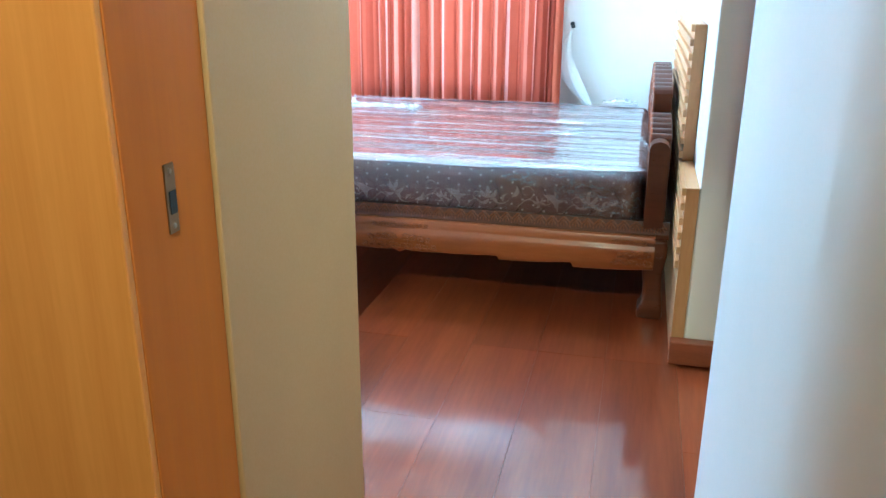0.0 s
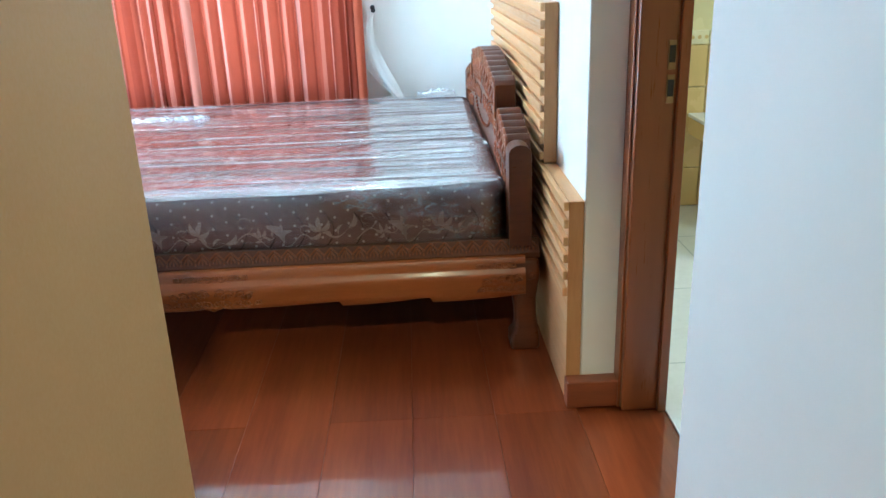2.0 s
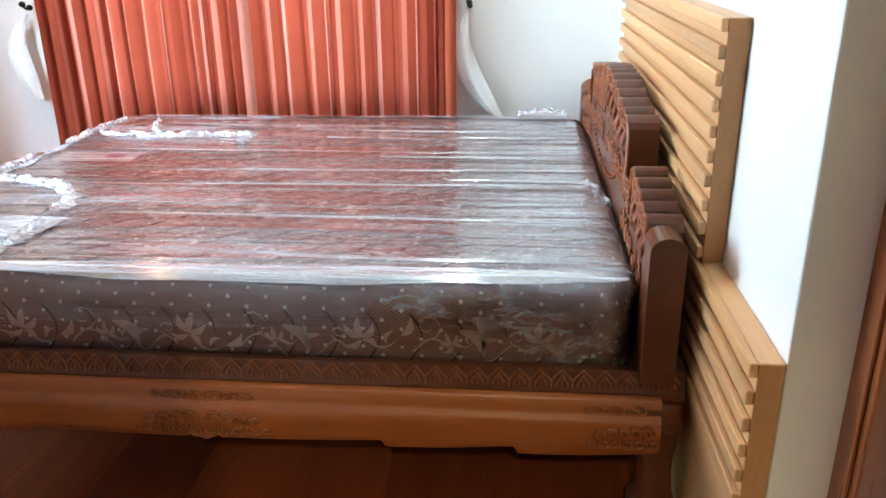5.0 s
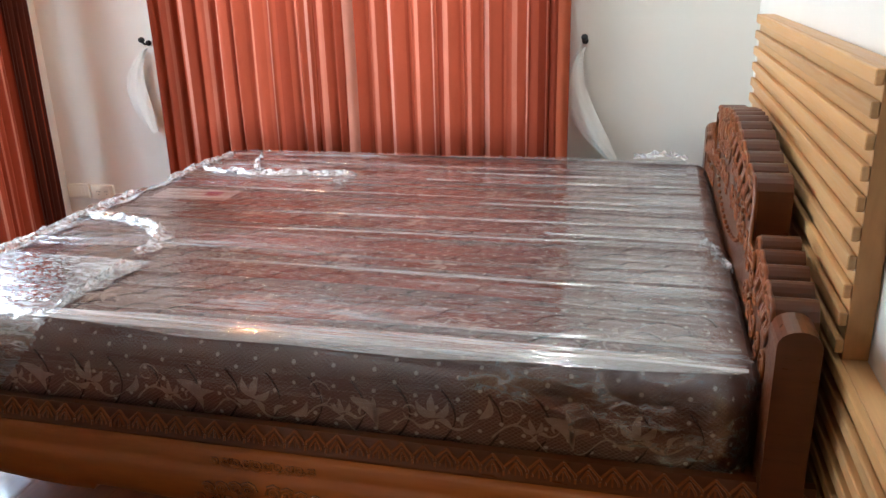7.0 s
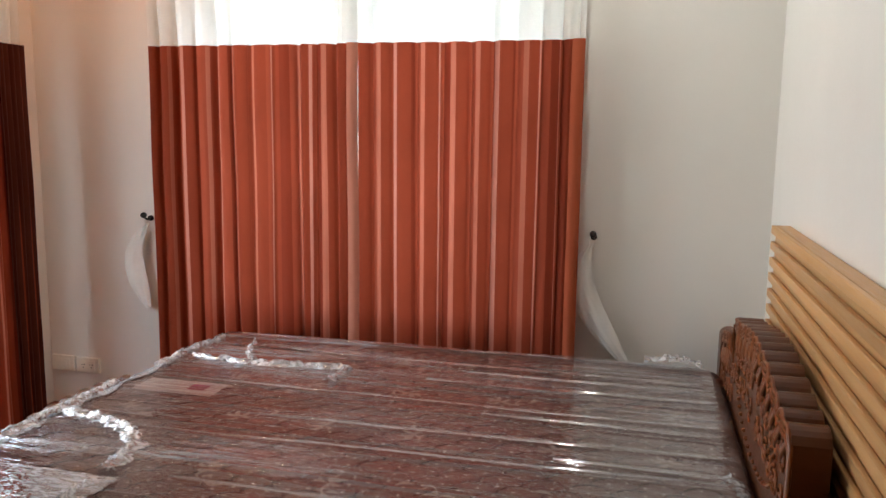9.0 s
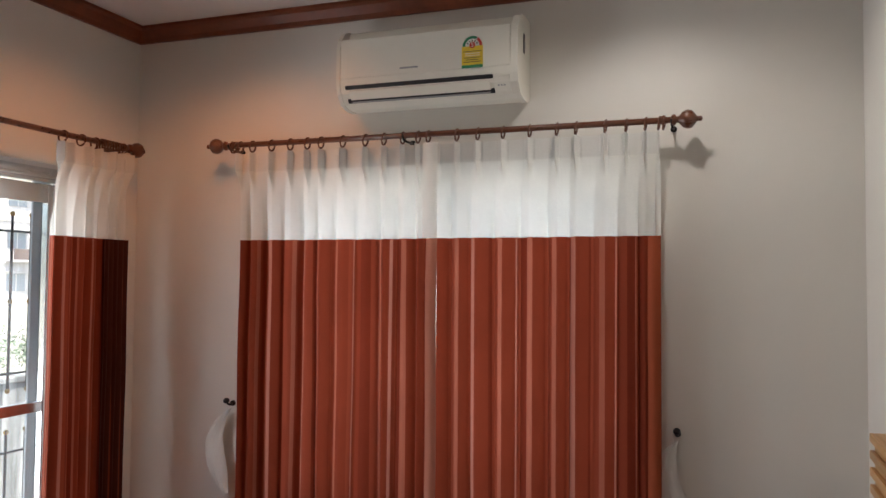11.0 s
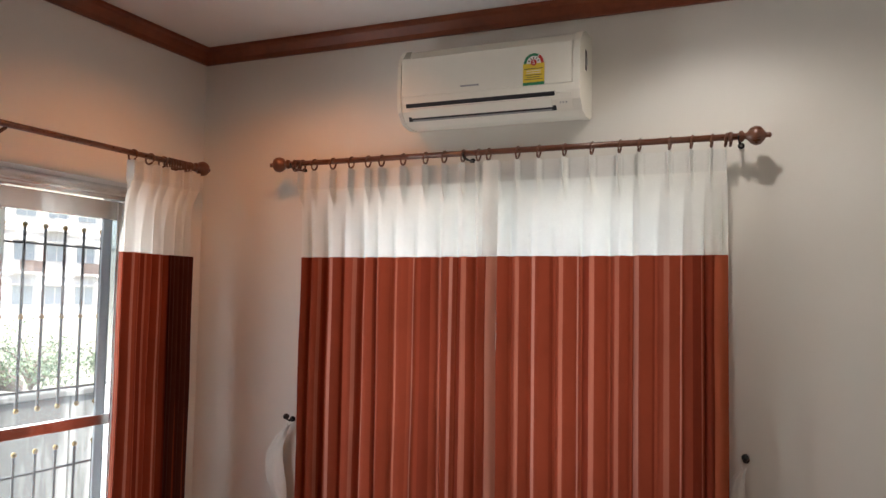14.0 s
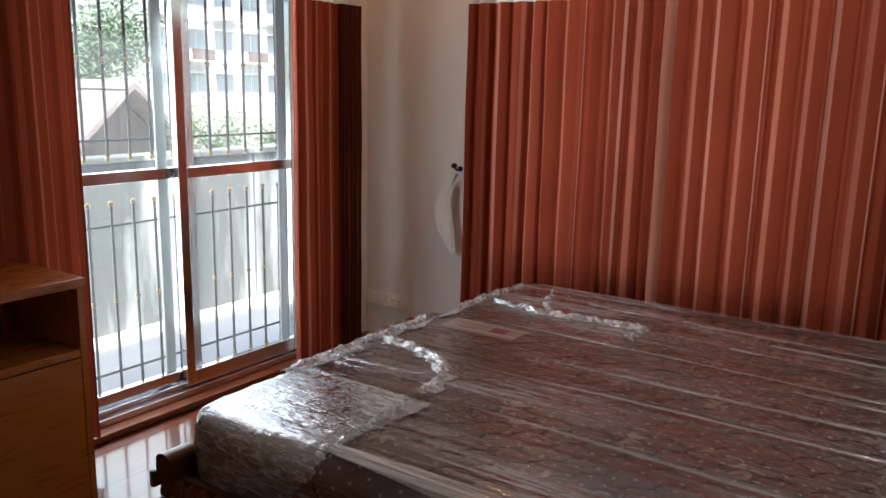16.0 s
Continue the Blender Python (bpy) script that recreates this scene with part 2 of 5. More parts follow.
def part(name, bm, material, parent, label="", smooth=False):
    return link(name, bm, material, parent, label, smooth)


def thing(name, label, category, place=None, group="", kind=""):
    ob = new(name)
    ob.empty_display_size = 0.1
    if place:
        ob.location = place
    return tagged(ob, label, category, group, kind)


def box(lo, hi, bevel=0.0, bm=None, segs=2):
    own = bmesh.new()
    bmesh.ops.create_cube(own, size=1)
    for v in own.verts:
        v.co = Vector([lo[i] + (v.co[i] + 0.5) * (hi[i] - lo[i]) for i in range(3)])
    if bevel:
        bmesh.ops.bevel(own, geom=own.edges[:], offset=bevel, segments=segs, profile=0.5, affect="EDGES")
    return merge(bm, own)


def merge(bm, own):
    if bm is None:
        return own
    me = bpy.data.meshes.new("tmp")
    own.to_mesh(me)
    own.free()
    bm.from_mesh(me)
    bpy.data.meshes.remove(me)
    return bm


def tube(points, radius, sides=8, bm=None, caps=True):
    """A round bar along points; radius a number or one for each point."""
    bm = bm or bmesh.new()
    pts = [Vector(p) for p in points]
    rings = []
    for i, p in enumerate(pts):
        way = (pts[min(i + 1, len(pts) - 1)] - pts[max(i - 1, 0)]).normalized()
        side = way.orthogonal().normalized() if abs(way.z) > 0.9 else way.cross(Vector((0, 0, 1))).normalized()
        up = side.cross(way).normalized()
        r = radius[i] if isinstance(radius, (list, tuple)) else radius
        rings.append([bm.verts.new(p + r * (math.cos(a) * side + math.sin(a) * up)) for a in [k * math.tau / sides for k in range(sides)]])
    for a, b in zip(rings, rings[1:]):
        for k in range(sides):
            bm.faces.new((a[k], a[(k + 1) % sides], b[(k + 1) % sides], b[k]))
    if caps:
        bm.faces.new(rings[0][::-1])
        bm.faces.new(rings[-1])
    return bm


def turned(profile, axis="z", at=(0, 0, 0), sides=16, bm=None):
    """A turned shape: profile of (along, radius) about an axis through at."""
    bm = bm or bmesh.new()
    rings = []
    for s, r in profile:
        ring = []
        for k in range(sides):
            a = k * math.tau / sides
            u, v = r * math.cos(a), r * math.sin(a)
            local = {"z": (u, v, s), "x": (s, u, v), "y": (u, s, v)}[axis]
            ring.append(bm.verts.new(Vector(at) + Vector(local)))
        rings.append(ring)
    for a, b in zip(rings, rings[1:]):
        for k in range(sides):
            bm.faces.new((a[k], a[(k + 1) % sides], b[(k + 1) % sides], b[k]))
    bm.faces.new(rings[0][::-1])
    bm.faces.new(rings[-1])
    return bm


def prism(outline, axis, lo, hi, bm=None):
    """An outline of two coordinates, pushed along an axis from lo to hi."""
    bm = bm or bmesh.new()
    order = {"x": lambda a, b, s: (s, a, b), "y": lambda a, b, s: (a, s, b), "z": lambda a, b, s: (a, b, s)}[axis]
    ends = [[bm.verts.new(order(a, b, s)) for a, b in outline] for s in (lo, hi)]
    n = len(outline)
    for k in range(n):
        bm.faces.new((ends[0][k], ends[0][(k + 1) % n], ends[1][(k + 1) % n], ends[1][k]))
    bm.faces.new(ends[0][::-1])
    bm.faces.new(ends[1])
    return bm


def sheet(rows, bm=None, uv=None, loop=False):
    """A surface through rows of points; uv gives each point's place on the cloth."""
    bm = bm or bmesh.new()
    verts = [[bm.verts.new(p) for p in row] for row in rows]
    layer = bm.loops.layers.uv.verify() if uv else None
    for i in range(len(rows) - 1):
        for j in range(len(rows[0]) - 1):
            f = bm.faces.new((verts[i][j], verts[i][j + 1], verts[i + 1][j + 1], verts[i + 1][j]))
            f.smooth = True
            if uv:
                for l, (a, b) in zip(f.loops, ((i, j), (i, j + 1), (i + 1, j + 1), (i + 1, j))):
                    l[layer].uv = uv[a][b]
    return bm


def structure(name, bm, material, label, category, smooth=False):
    return tagged(link(name, bm, material, None, "", smooth), label, category, "", "structure")


# ---- the rooms ----
XL, XR, YF, H = -2.76, 0.46, 5.2, 2.82
T = 0.18

structure("wall_far", box((XL - T, YF, 0), (-1.95, YF + T, H)), WALL, "off-white painted plaster wall with a curtained window", "wall")
structure("wall_far_right", box((-0.40, YF, 0), (XR + 1.9, YF + T, H)), WALL, "off-white painted plaster wall behind the bed head", "wall")
structure("wall_far_low", box((-1.95, YF, 0), (-0.40, YF + T, 0.62)), WALL, "off-white plaster below the curtained window", "wall")
structure("wall_far_high", box((-1.95, YF, 2.06), (-0.40, YF + T, H)), WALL, "off-white plaster above the curtained window", "wall")
DY0, DY1, DTOP = 3.36, 4.86, 2.07
structure("wall_left", box((XL - T, DY1, 0), (XL, YF, H)), WALL, "off-white plaster wall beside the sliding door", "wall")
structure("wall_left_near", box((XL - T, 1.58, 0), (XL, DY0, H)), WALL, "off-white plaster wall behind the cabinet", "wall")
structure("wall_left_high", box((XL - T, DY0, DTOP), (XL, DY1, H)), WALL, "off-white plaster lintel above the sliding door", "wall")
structure("wall_near", box((XL - T, 1.40, 0), (-0.53, 1.765, H)), WALL, "off-white plaster wall beside the entry passage", "wall")
structure("wall_passage_left", box((-0.53, 1.17, 0), (-0.367, 1.765, H), 0.004), BEIGE, "beige papered wall of the entry passage", "wall")
structure("wall_right_near", box((XR, -1.6, 0), (XR + 0.24, 1.956, H), 0.006), WALL, "white painted plaster wall of the entry passage", "wall")
structure("wall_right", box((XR, 2.80, 0), (XR + 0.24, YF, H), 0.005), WALL, "white painted plaster wall behind the bed head", "wall")
structure("wall_right_high", box((XR, 1.956, 2.06), (XR + 0.24, 2.80, H)), WALL, "white plaster above the bathroom doorway", "wall")
structure("wall_entry_high", box((-0.53, 0.96, 2.06), (XR, 1.17, H)), WALL, "white plaster above the entry doorway", "wall")
structure("wall_hall_left", box((-1.9, 0.96, 0), (-0.44, 1.17, H)), WALL, "plaster wall of the hall beside the entry", "wall")
structure("wall_hall_side", box((-1.9, -1.6, 0), (-1.75, 0.96, H)), WALL, "plaster side wall of the hall", "wall")
structure("wall_hall_back", box((-1.9, -1.75, 0), (XR + 0.24, -1.6, H)), WALL, "plaster back wall of the hall", "wall")
structure("ceiling", box((XL - T, 1.40, H), (XR + 0.24, YF + T, H + 0.1)), CEIL, "flat white painted ceiling with recessed lights", "ceiling")
structure("ceiling_hall", box((-1.9, -1.75, H), (XR + 0.24, 1.40, H + 0.1)), CEIL, "flat white painted ceiling of the hall", "ceiling")


def crown(axis, lo, hi, wall, side):
    """A stepped wooden cornice below the ceiling along a wall; side points into the room."""
    outline = [(0, -0.075), (0.016, -0.075), (0.020, -0.055), (0.042, -0.022), (0.058, -0.014), (0.060, 0), (0, 0)]
    return prism([(wall + side * a, H - 0.001 + b) for a, b in outline], axis, lo, hi)


for name, bm in (
    ("crown_far", crown("x", XL, XR, YF, -1)),
    ("crown_right", crown("y", 1.77, YF - 0.0, XR, -1)),
    ("crown_left", crown("y", 1.77, YF - 0.0, XL, 1)),
):
    structure(name, bm, CROWN, "reddish brown wooden cornice below the ceiling", "cornice")


def baseboard(lo, hi, name="baseboard"):
    bm = box(lo, hi, 0.004)
    return structure(name, bm, BASE_WOOD, "reddish brown varnished wooden baseboard", "baseboard")


BH = 0.085
baseboard((XL + 0.001, YF - 0.016, 0), (0.39, YF, BH))
baseboard((XL, DY1 + 0.03, 0), (XL + 0.016, YF - 0.018, BH))
baseboard((XL, 1.79, 0), (XL + 0.016, DY0 - 0.03, BH))
baseboard((0.412, 2.750, 0), (0.564, 2.80, BH))
baseboard((XL + 0.02, 1.765, 0), (-0.37, 1.781, BH))

# floor: one slab below, planks on it further down in the file
structure("floor", box((XL - T, -1.75, -0.12), (0.70, YF + T, -0.012)), FLOOR_WOOD, "dark red polished timber floor slab", "floor")


# ---- bathroom behind the bed-head wall ----
def tile_mat(name, color, line, size, rough=0.2):
    n = Nodes(name)
    brick = n.add("TexBrick", Scale=1.0)
    brick.offset = 0.0
    brick.inputs["Color1"].default_value = (*color, 1)
    brick.inputs["Color2"].default_value = (*[v * 0.96 for v in color], 1)
    brick.inputs["Mortar"].default_value = (*line, 1)
    brick.inputs["Mortar Size"].default_value = 0.004
    brick.inputs["Brick Width"].default_value, brick.inputs["Row Height"].default_value = size
    n.join(n.coords(), brick)
    veins = n.noise(n.coords(), 6, 8, 0.7)
    n.color(n.mix(0.10, brick, n.ramp(veins, [(0.45, (1, 1, 1)), (0.5, (0.6, 0.56, 0.5)), (0.55, (1, 1, 1))]), "MULTIPLY"))
    n.set(Roughness=rough)
    return n.mat


MARBLE = tile_mat("cream_marble_tile", (0.86, 0.83, 0.77), (0.62, 0.61, 0.57), (0.60, 0.60))
YELLOW_TILE = plain("yellow_wall_tile", (0.66, 0.46, 0.17), 0.25, 0.0, 0.06, 5)
PALE_TILE = plain("pale_yellow_tile", (0.74, 0.62, 0.32), 0.25, 0.0, 0.05, 5)
BAND_TILE = plain("cream_border_tile", (0.78, 0.68, 0.42), 0.25, 0.0, 0.05, 5)
structure("bathroom_floor", box((0.70, 1.2, -0.12), (2.9, 5.0, -0.006)), MARBLE, "cream marble tiled bathroom floor", "floor")
bath_wall = structure("bathroom_wall_far", box((0.70, 4.66, 0), (2.9, 4.8, H)), PALE_TILE, "yellow tiled bathroom wall with a border row", "wall")
structure("bathroom_wall_side", box((2.75, 1.2, 0), (2.9, 4.66, H)), PALE_TILE, "pale yellow tiled bathroom side wall", "wall")
structure("bathroom_wall_near", box((0.70, 1.05, 0), (2.9, 1.2, H)), PALE_TILE, "pale yellow tiled bathroom near wall", "wall")
structure("bathroom_ceiling", box((0.70, 1.05, H), (2.9, 4.8, H + 0.1)), CEIL, "white bathroom ceiling", "ceiling")
for i in range(8):
    for j in range(4):
        x, z = 0.705 + i * 0.25, j * 0.205
        part("tile", box((x + 0.002, 4.650, z + 0.002), (x + 0.248, 4.662, z + 0.203), 0.002, None, 1), YELLOW_TILE, bath_wall)
    part("border_tile", box((0.705 + i * 0.25 + 0.002, 4.648, 0.823), (0.705 + i * 0.25 + 0.248, 4.662, 0.888), 0.003, None, 1), BAND_TILE, bath_wall)
    for k in range(7):
        part("dot", turned([(0, 0.010), (0.004, 0.007)][::-1], "y", (0.735 + i * 0.25 + k * 0.034, 4.644, 0.856), 8), YELLOW_TILE, bath_wall) if i in (2, 3, 4) else None

bench = thing("bathroom_shelf", "cream stone bathroom shelf on a tiled yellow upstand", "shelf")
part("top", box((1.375, 4.18, 0.468), (2.70, 4.647, 0.488), 0.006), MARBLE, bench, "cream stone slab")
part("front", box((1.38, 4.185, 0.385), (2.70, 4.645, 0.467), 0.003), YELLOW_TILE, bench)
screen = thing("shower_screen", "tinted glass shower screen standing on the marble floor", "glass panel")
part("pane", box((1.315, 3.84, 0.0), (1.72, 3.85, 2.0), 0.002), FROST, screen)
part("bottom_strip", box((1.315, 3.838, -0.004), (1.72, 3.852, 0.012)), STEEL, screen)

door_2 = structure("door_frame_bathroom", box((0.567, 2.722, 0), (0.70, 2.80, 2.06), 0.004), BATH_WOOD, "dark brown wooden bathroom door frame with strike plates", "door frame")
part("moulding", box((0.560, 2.742, 0.0), (0.566, 2.798, 2.06), 0.002), BATH_WOOD, door_2)
part("stop", box((0.668, 2.706, 0.0), (0.694, 2.7215, 2.02), 0.003), BATH_WOOD, door_2)
part("near_post", box((0.567, 1.956, 0), (0.70, 2.03, 2.06), 0.004), BATH_WOOD, door_2)
part("head", box((0.567, 2.03, 1.99), (0.70, 2.722, 2.06), 0.004), BATH_WOOD, door_2)
for z in (0.897, 0.982):
    plate = part("strike_plate", box((0.642, 2.7185, z), (0.662, 2.7225, z + 0.072), 0.001), BRONZE, door_2, "satin metal strike plate")
    part("latch_hole", box((0.644, 2.7165, z + 0.018), (0.659, 2.719, z + 0.060)), DARK, plate)

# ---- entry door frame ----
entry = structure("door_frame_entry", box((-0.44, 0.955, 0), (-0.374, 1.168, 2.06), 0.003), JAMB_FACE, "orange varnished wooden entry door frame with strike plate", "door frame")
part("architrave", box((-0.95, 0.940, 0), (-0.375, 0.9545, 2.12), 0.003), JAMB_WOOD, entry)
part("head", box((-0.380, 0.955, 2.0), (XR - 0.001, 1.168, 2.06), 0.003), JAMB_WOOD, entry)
plate = part("strike_plate", box((-0.376, 1.040, 0.938), (-0.3715, 1.064, 1.036), 0.001), BRONZE, entry, "bronze coloured strike plate")
part("latch_hole", box((-0.3720, 1.045, 0.966), (-0.3695, 1.060, 0.998)), DARK, plate)
for z in (0.948, 1.026):
    part("screw", turned([(0, 0.0045), (0.0016, 0.0035)], "x", (-0.3716, 1.052, z), 10), STEEL, plate)

# ---- slatted bed-head panel ----
def slat_panel(name, y0, y1, z0, z1, slat_from, pitch, label):
    ob = thing(name, label, "wall panel", (0, 0, 0))
    back = box((0.416, y0, z0), (XR - 0.001, y1, z1), 0.002)
    board = part("board", back, OAK, ob)
    bm = box((0.4165, y0 - 0.003, z0 + 0.001), (XR - 0.002, y0 - 0.0004, z1 - 0.001))
    part("end_cap", bm, OAK_END, ob, "darker end-grain edge")
    z = z1
    while z - pitch * 0.5 > slat_from - 0.002:
        part("slat", box((0.402, y0 - 0.002, z - pitch * 0.52), (0.4158, y1, z), 0.002, None, 1), OAK, ob)
        z -= pitch
    return ob


slat_panel("lower_slat_panel", 2.800, 5.198, 0.0, 0.623, 0.306, 0.0512, "pale oak wall panel with horizontal slats behind the bed")
slat_panel("upper_slat_panel", 3.235, 4.775, 0.6235, 1.125, 0.628, 0.0515, "raised pale oak slatted panel above the bed head")


# ---- the bed ----
BX0, BX1, BY0, BY1 = -1.76, 0.394, 3.14, 5.12
BXC, BYC = (BX0 + BX1) / 2, (BY0 + BY1) / 2
bed = thing("bed", "carved dark brown wooden double bed with scalloped headboard", "bed", (0, 0, 0))


def apron_bottom(s):
    """The lower edge of a bed apron, s metres from its middle."""
    s = abs(s)
    if s < 0.028:
        return 0.196 + 0.45 * s
    if s < 0.06:
        return 0.2085 - 0.20 * (s - 0.028)
    steps = ((0.06, 0.42, 0.203, 0.212), (0.44, 0.71, 0.197, 0.210), (0.74, 1.1, 0.193, 0.212))
    for a, b, z0, z1 in steps:
        if s <= b:
            if s < a:
                return z0
            k = (s - a) / (b - a)
            return z0 + (z1 - z0) * min(1, k * 1.1) ** 2
    return 0.212


def side_apron(half, length):
    """An apron along x, facing -y, with a bulging lower half."""
    rows = []
    n = 220
    for i in range(n + 1):
        s = -length / 2 + length * i / n
        zb = apron_bottom(s)
        row = [(0.03, 0.337), (0.010, 0.336), (0.004, 0.331), (0.003, 0.306), (0.000, 0.296), (-0.007, 0.288), (-0.011, 0.277), (-0.013, 0.262), (-0.0125, 0.246), (-0.011, 0.230), (-0.009, zb + 0.004), (-0.005, zb), (0.03, zb)]
        rows.append([(s, y, z) for y, z in row] + [(s, 0.03, 0.337)])
    return sheet(rows)


def spiral(center, r0, turns, start, flip=1, n=26):
    pts = []
    for i in range(n + 1):
        k = i / n
        r = r0 * (1 - 0.82 * k)
        a = start + flip * k * turns * math.tau
        pts.append((center[0] + r * math.cos(a), center[1] + r * math.sin(a)))
    return pts


def scrollwork(width, height, rows=2):
    """Carved scrolls inside a low mound of that size, as lines of (s, z); even about the middle."""
    lines = []
    r0 = height * (0.25 if rows > 1 else 0.40)
    count = max(3, round(width / 2 / (r0 * 2.05)))
    for i in range(count):
        k = (i + 0.5) / count
        s = r0 * 0.9 + (k - 0.5 / count) * (width / 2 - r0)
        r = r0 * (1 - 0.35 * k)
        flip = 1 if i % 2 else -1
        half = [spiral((s, r0 * 1.05), r, 1.35, math.pi / 2 + flip * 0.8, flip, 20)]
        half.append([(s + r * a, r0 * 1.05 + r * b) for a, b in ((-0.9, -0.6), (-0.2, -1.15), (0.7, -1.05), (1.3, -0.5))])
        if rows > 1 and k < 0.86:
            up = height * (0.74 - 0.22 * k * k)
            half.append(spiral((s + r * 0.9, up), r * 0.85, 1.3, -math.pi / 2 - flip * 0.6, -flip, 20))
            half.append([(s + r * (0.9 + a), up + r * b) for a, b in ((-1.15, -0.2), (-0.8, 0.75), (0.0, 1.12), (0.9, 0.8))])
        for line in half:
            for side in (1, -1):
                lines.append([(side * a, b) for a, b in line])
    return lines


APRON_FACE = [(0.336, 0.006), (0.331, 0.004), (0.306, 0.003), (0.296, 0.000), (0.288, -0.007), (0.277, -0.011), (0.262, -0.013), (0.246, -0.0125), (0.230, -0.011), (0.205, -0.009)]


def apron_face(z):
    """How far out the apron's face stands at a height."""
    for (za, ya), (zb, yb) in zip(APRON_FACE, APRON_FACE[1:]):
        if zb <= z <= za:
            return ya + (yb - ya) * (za - z) / (za - zb)
    return APRON_FACE[-1][1]


def carve(lines, origin, bm, radius=0.0035, proud=0.8):
    """Raised round lines that follow the apron's face."""
    for line in lines:
        n_pts = len(line)
        thick = [radius * (1.15 - 0.5 * k / n_pts) for k in range(n_pts)]
        tube([(origin[0] + a, apron_face(origin[2] + b) - radius * proud, origin[2] + b) for a, b in line], thick, 5, bm)
    return bm


def arch_tooth(w):
    """A pointed arch with upright reeds inside, w wide, facing -y."""
    bm = bmesh.new()
    for half_w, top, foot, thick in ((0.48, -0.005, -0.032, 0.0030), (0.27, -0.016, -0.040, 0.0028)):
        for side in (-1, 1):
            tube([(side * w * half_w, -0.003, foot), (side * w * half_w * 0.94, -0.005, foot + 0.006), (0, -0.0055, top)], thick, 5, bm)
    tube([(0, -0.0025, -0.042), (0, -0.004, -0.025)], 0.0022, 5, bm)
    tube([(-w * 0.5, -0.002, -0.045), (-w * 0.5, -0.002, -0.036)], 0.0028, 5, bm)
    me = bpy.data.meshes.new("carved_tooth")
    bm.to_mesh(me)
    bm.free()
    me.materials.append(BED_CARVED)
    return me


SIDE_L = BX1 - BX0 - 0.10
TEETH = 46
TOOTH_W = (SIDE_L + 0.08) / TEETH
TOOTH = arch_tooth(TOOTH_W)
for y, turn in ((BY0, 0), (BY1, 180)):
    at = pose(BXC, y, 0, 0, 0, turn)
    rail = prism([(0.022, 0.336), (0.022, 0.342), (0.038, 0.388), (0.058, 0.388), (0.058, 0.324), (0.022, 0.324)], "x", -SIDE_L / 2 - 0.05, SIDE_L / 2 + 0.05)
    rail.transform(at)
    rail_ob = part("side_rail", rail, BED_DARK, bed, "dark carved top rail")
    for k in range(TEETH):
        tooth = new("carved_tooth", TOOTH)
        tooth.parent = rail_ob
        tooth.matrix_world = at @ pose(0, 0.038, 0.391, -19.0) @ Matrix.Translation(((k + 0.5 - TEETH / 2) * TOOTH_W, 0, 0))
    bm = side_apron(0, SIDE_L)
    bm.transform(at)
    apron_ob = part("side_apron", bm, BED_WOOD, bed, "warm brown bulging apron with carved scrolls", True)
    # wider dark lines beneath the scrolls paint in the shade of the carving
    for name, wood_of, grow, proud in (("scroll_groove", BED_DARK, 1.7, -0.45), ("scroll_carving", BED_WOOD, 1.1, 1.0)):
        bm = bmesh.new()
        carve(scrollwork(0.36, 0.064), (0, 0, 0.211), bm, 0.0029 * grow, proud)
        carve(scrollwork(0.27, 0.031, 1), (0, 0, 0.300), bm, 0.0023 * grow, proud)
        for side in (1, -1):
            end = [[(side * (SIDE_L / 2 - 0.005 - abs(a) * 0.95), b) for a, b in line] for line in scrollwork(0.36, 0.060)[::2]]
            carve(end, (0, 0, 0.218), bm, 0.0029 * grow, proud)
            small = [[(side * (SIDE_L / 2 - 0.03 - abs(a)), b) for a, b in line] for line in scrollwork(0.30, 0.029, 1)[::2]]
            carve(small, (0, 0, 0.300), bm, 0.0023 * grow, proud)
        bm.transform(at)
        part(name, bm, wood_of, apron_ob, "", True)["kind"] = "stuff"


def loft(rings, bm=None):
    bm = bm or bmesh.new()
    vs = [[bm.verts.new(p) for p in ring] for ring in rings]
    n = len(rings[0])
    for a, b in zip(vs, vs[1:]):
        for k in range(n):
            bm.faces.new((a[k], a[(k + 1) % n], b[(k + 1) % n], b[k]))
    bm.faces.new(vs[0][::-1])
    bm.faces.new(vs[-1])
    return bm


def rounded(x0, x1, y0, y1, z, r=0.012):
    pts = []
    for cx, cy, a0 in ((x1 - r, y1 - r, 0), (x0 + r, y1 - r, 90), (x0 + r, y0 + r, 180), (x1 - r, y0 + r, 270)):
        for k in range(4):
            a = radians(a0 + 30 * k)
            pts.append((cx + r * math.cos(a), cy + r * math.sin(a), z))
    return pts


def bed_leg():
    """A cabriole leg whose outer corner stands at the origin, running to -x and +y."""
    steps = [(0.0, 0.094, 0.002), (0.006, 0.099, 0.0), (0.045, 0.098, 0.0), (0.060, 0.086, 0.002), (0.085, 0.076, 0.006), (0.13, 0.072, 0.011), (0.18, 0.078, 0.011), (0.225, 0.092, 0.006), (0.262, 0.104, 0.001), (0.292, 0.107, 0.0), (0.312, 0.103, 0.003), (0.3235, 0.098, 0.007)]
    bm = loft([rounded(-w - o, -o, o, o + w, z, 0.014) for z, w, o in steps])
    curl = spiral((-0.030, 0.268), 0.018, 1.4, 1.0)
    tube([(a, 0.002, b) for a, b in curl], 0.003, 5, bm)
    return bm


for x, y, turn, flip in ((BX1, BY0, 0, 1), (BX0, BY0, 0, -1), (BX1, BY1, 0, 1), (BX0, BY1, 0, -1)):
    bm = bed_leg()
    bm.transform(Matrix.Translation((x, y, 0)) @ Matrix.Diagonal((flip, 1 if y < 4 else -1, 1, 1)))
    part("leg", bm, BED_DARK, bed, "", True)


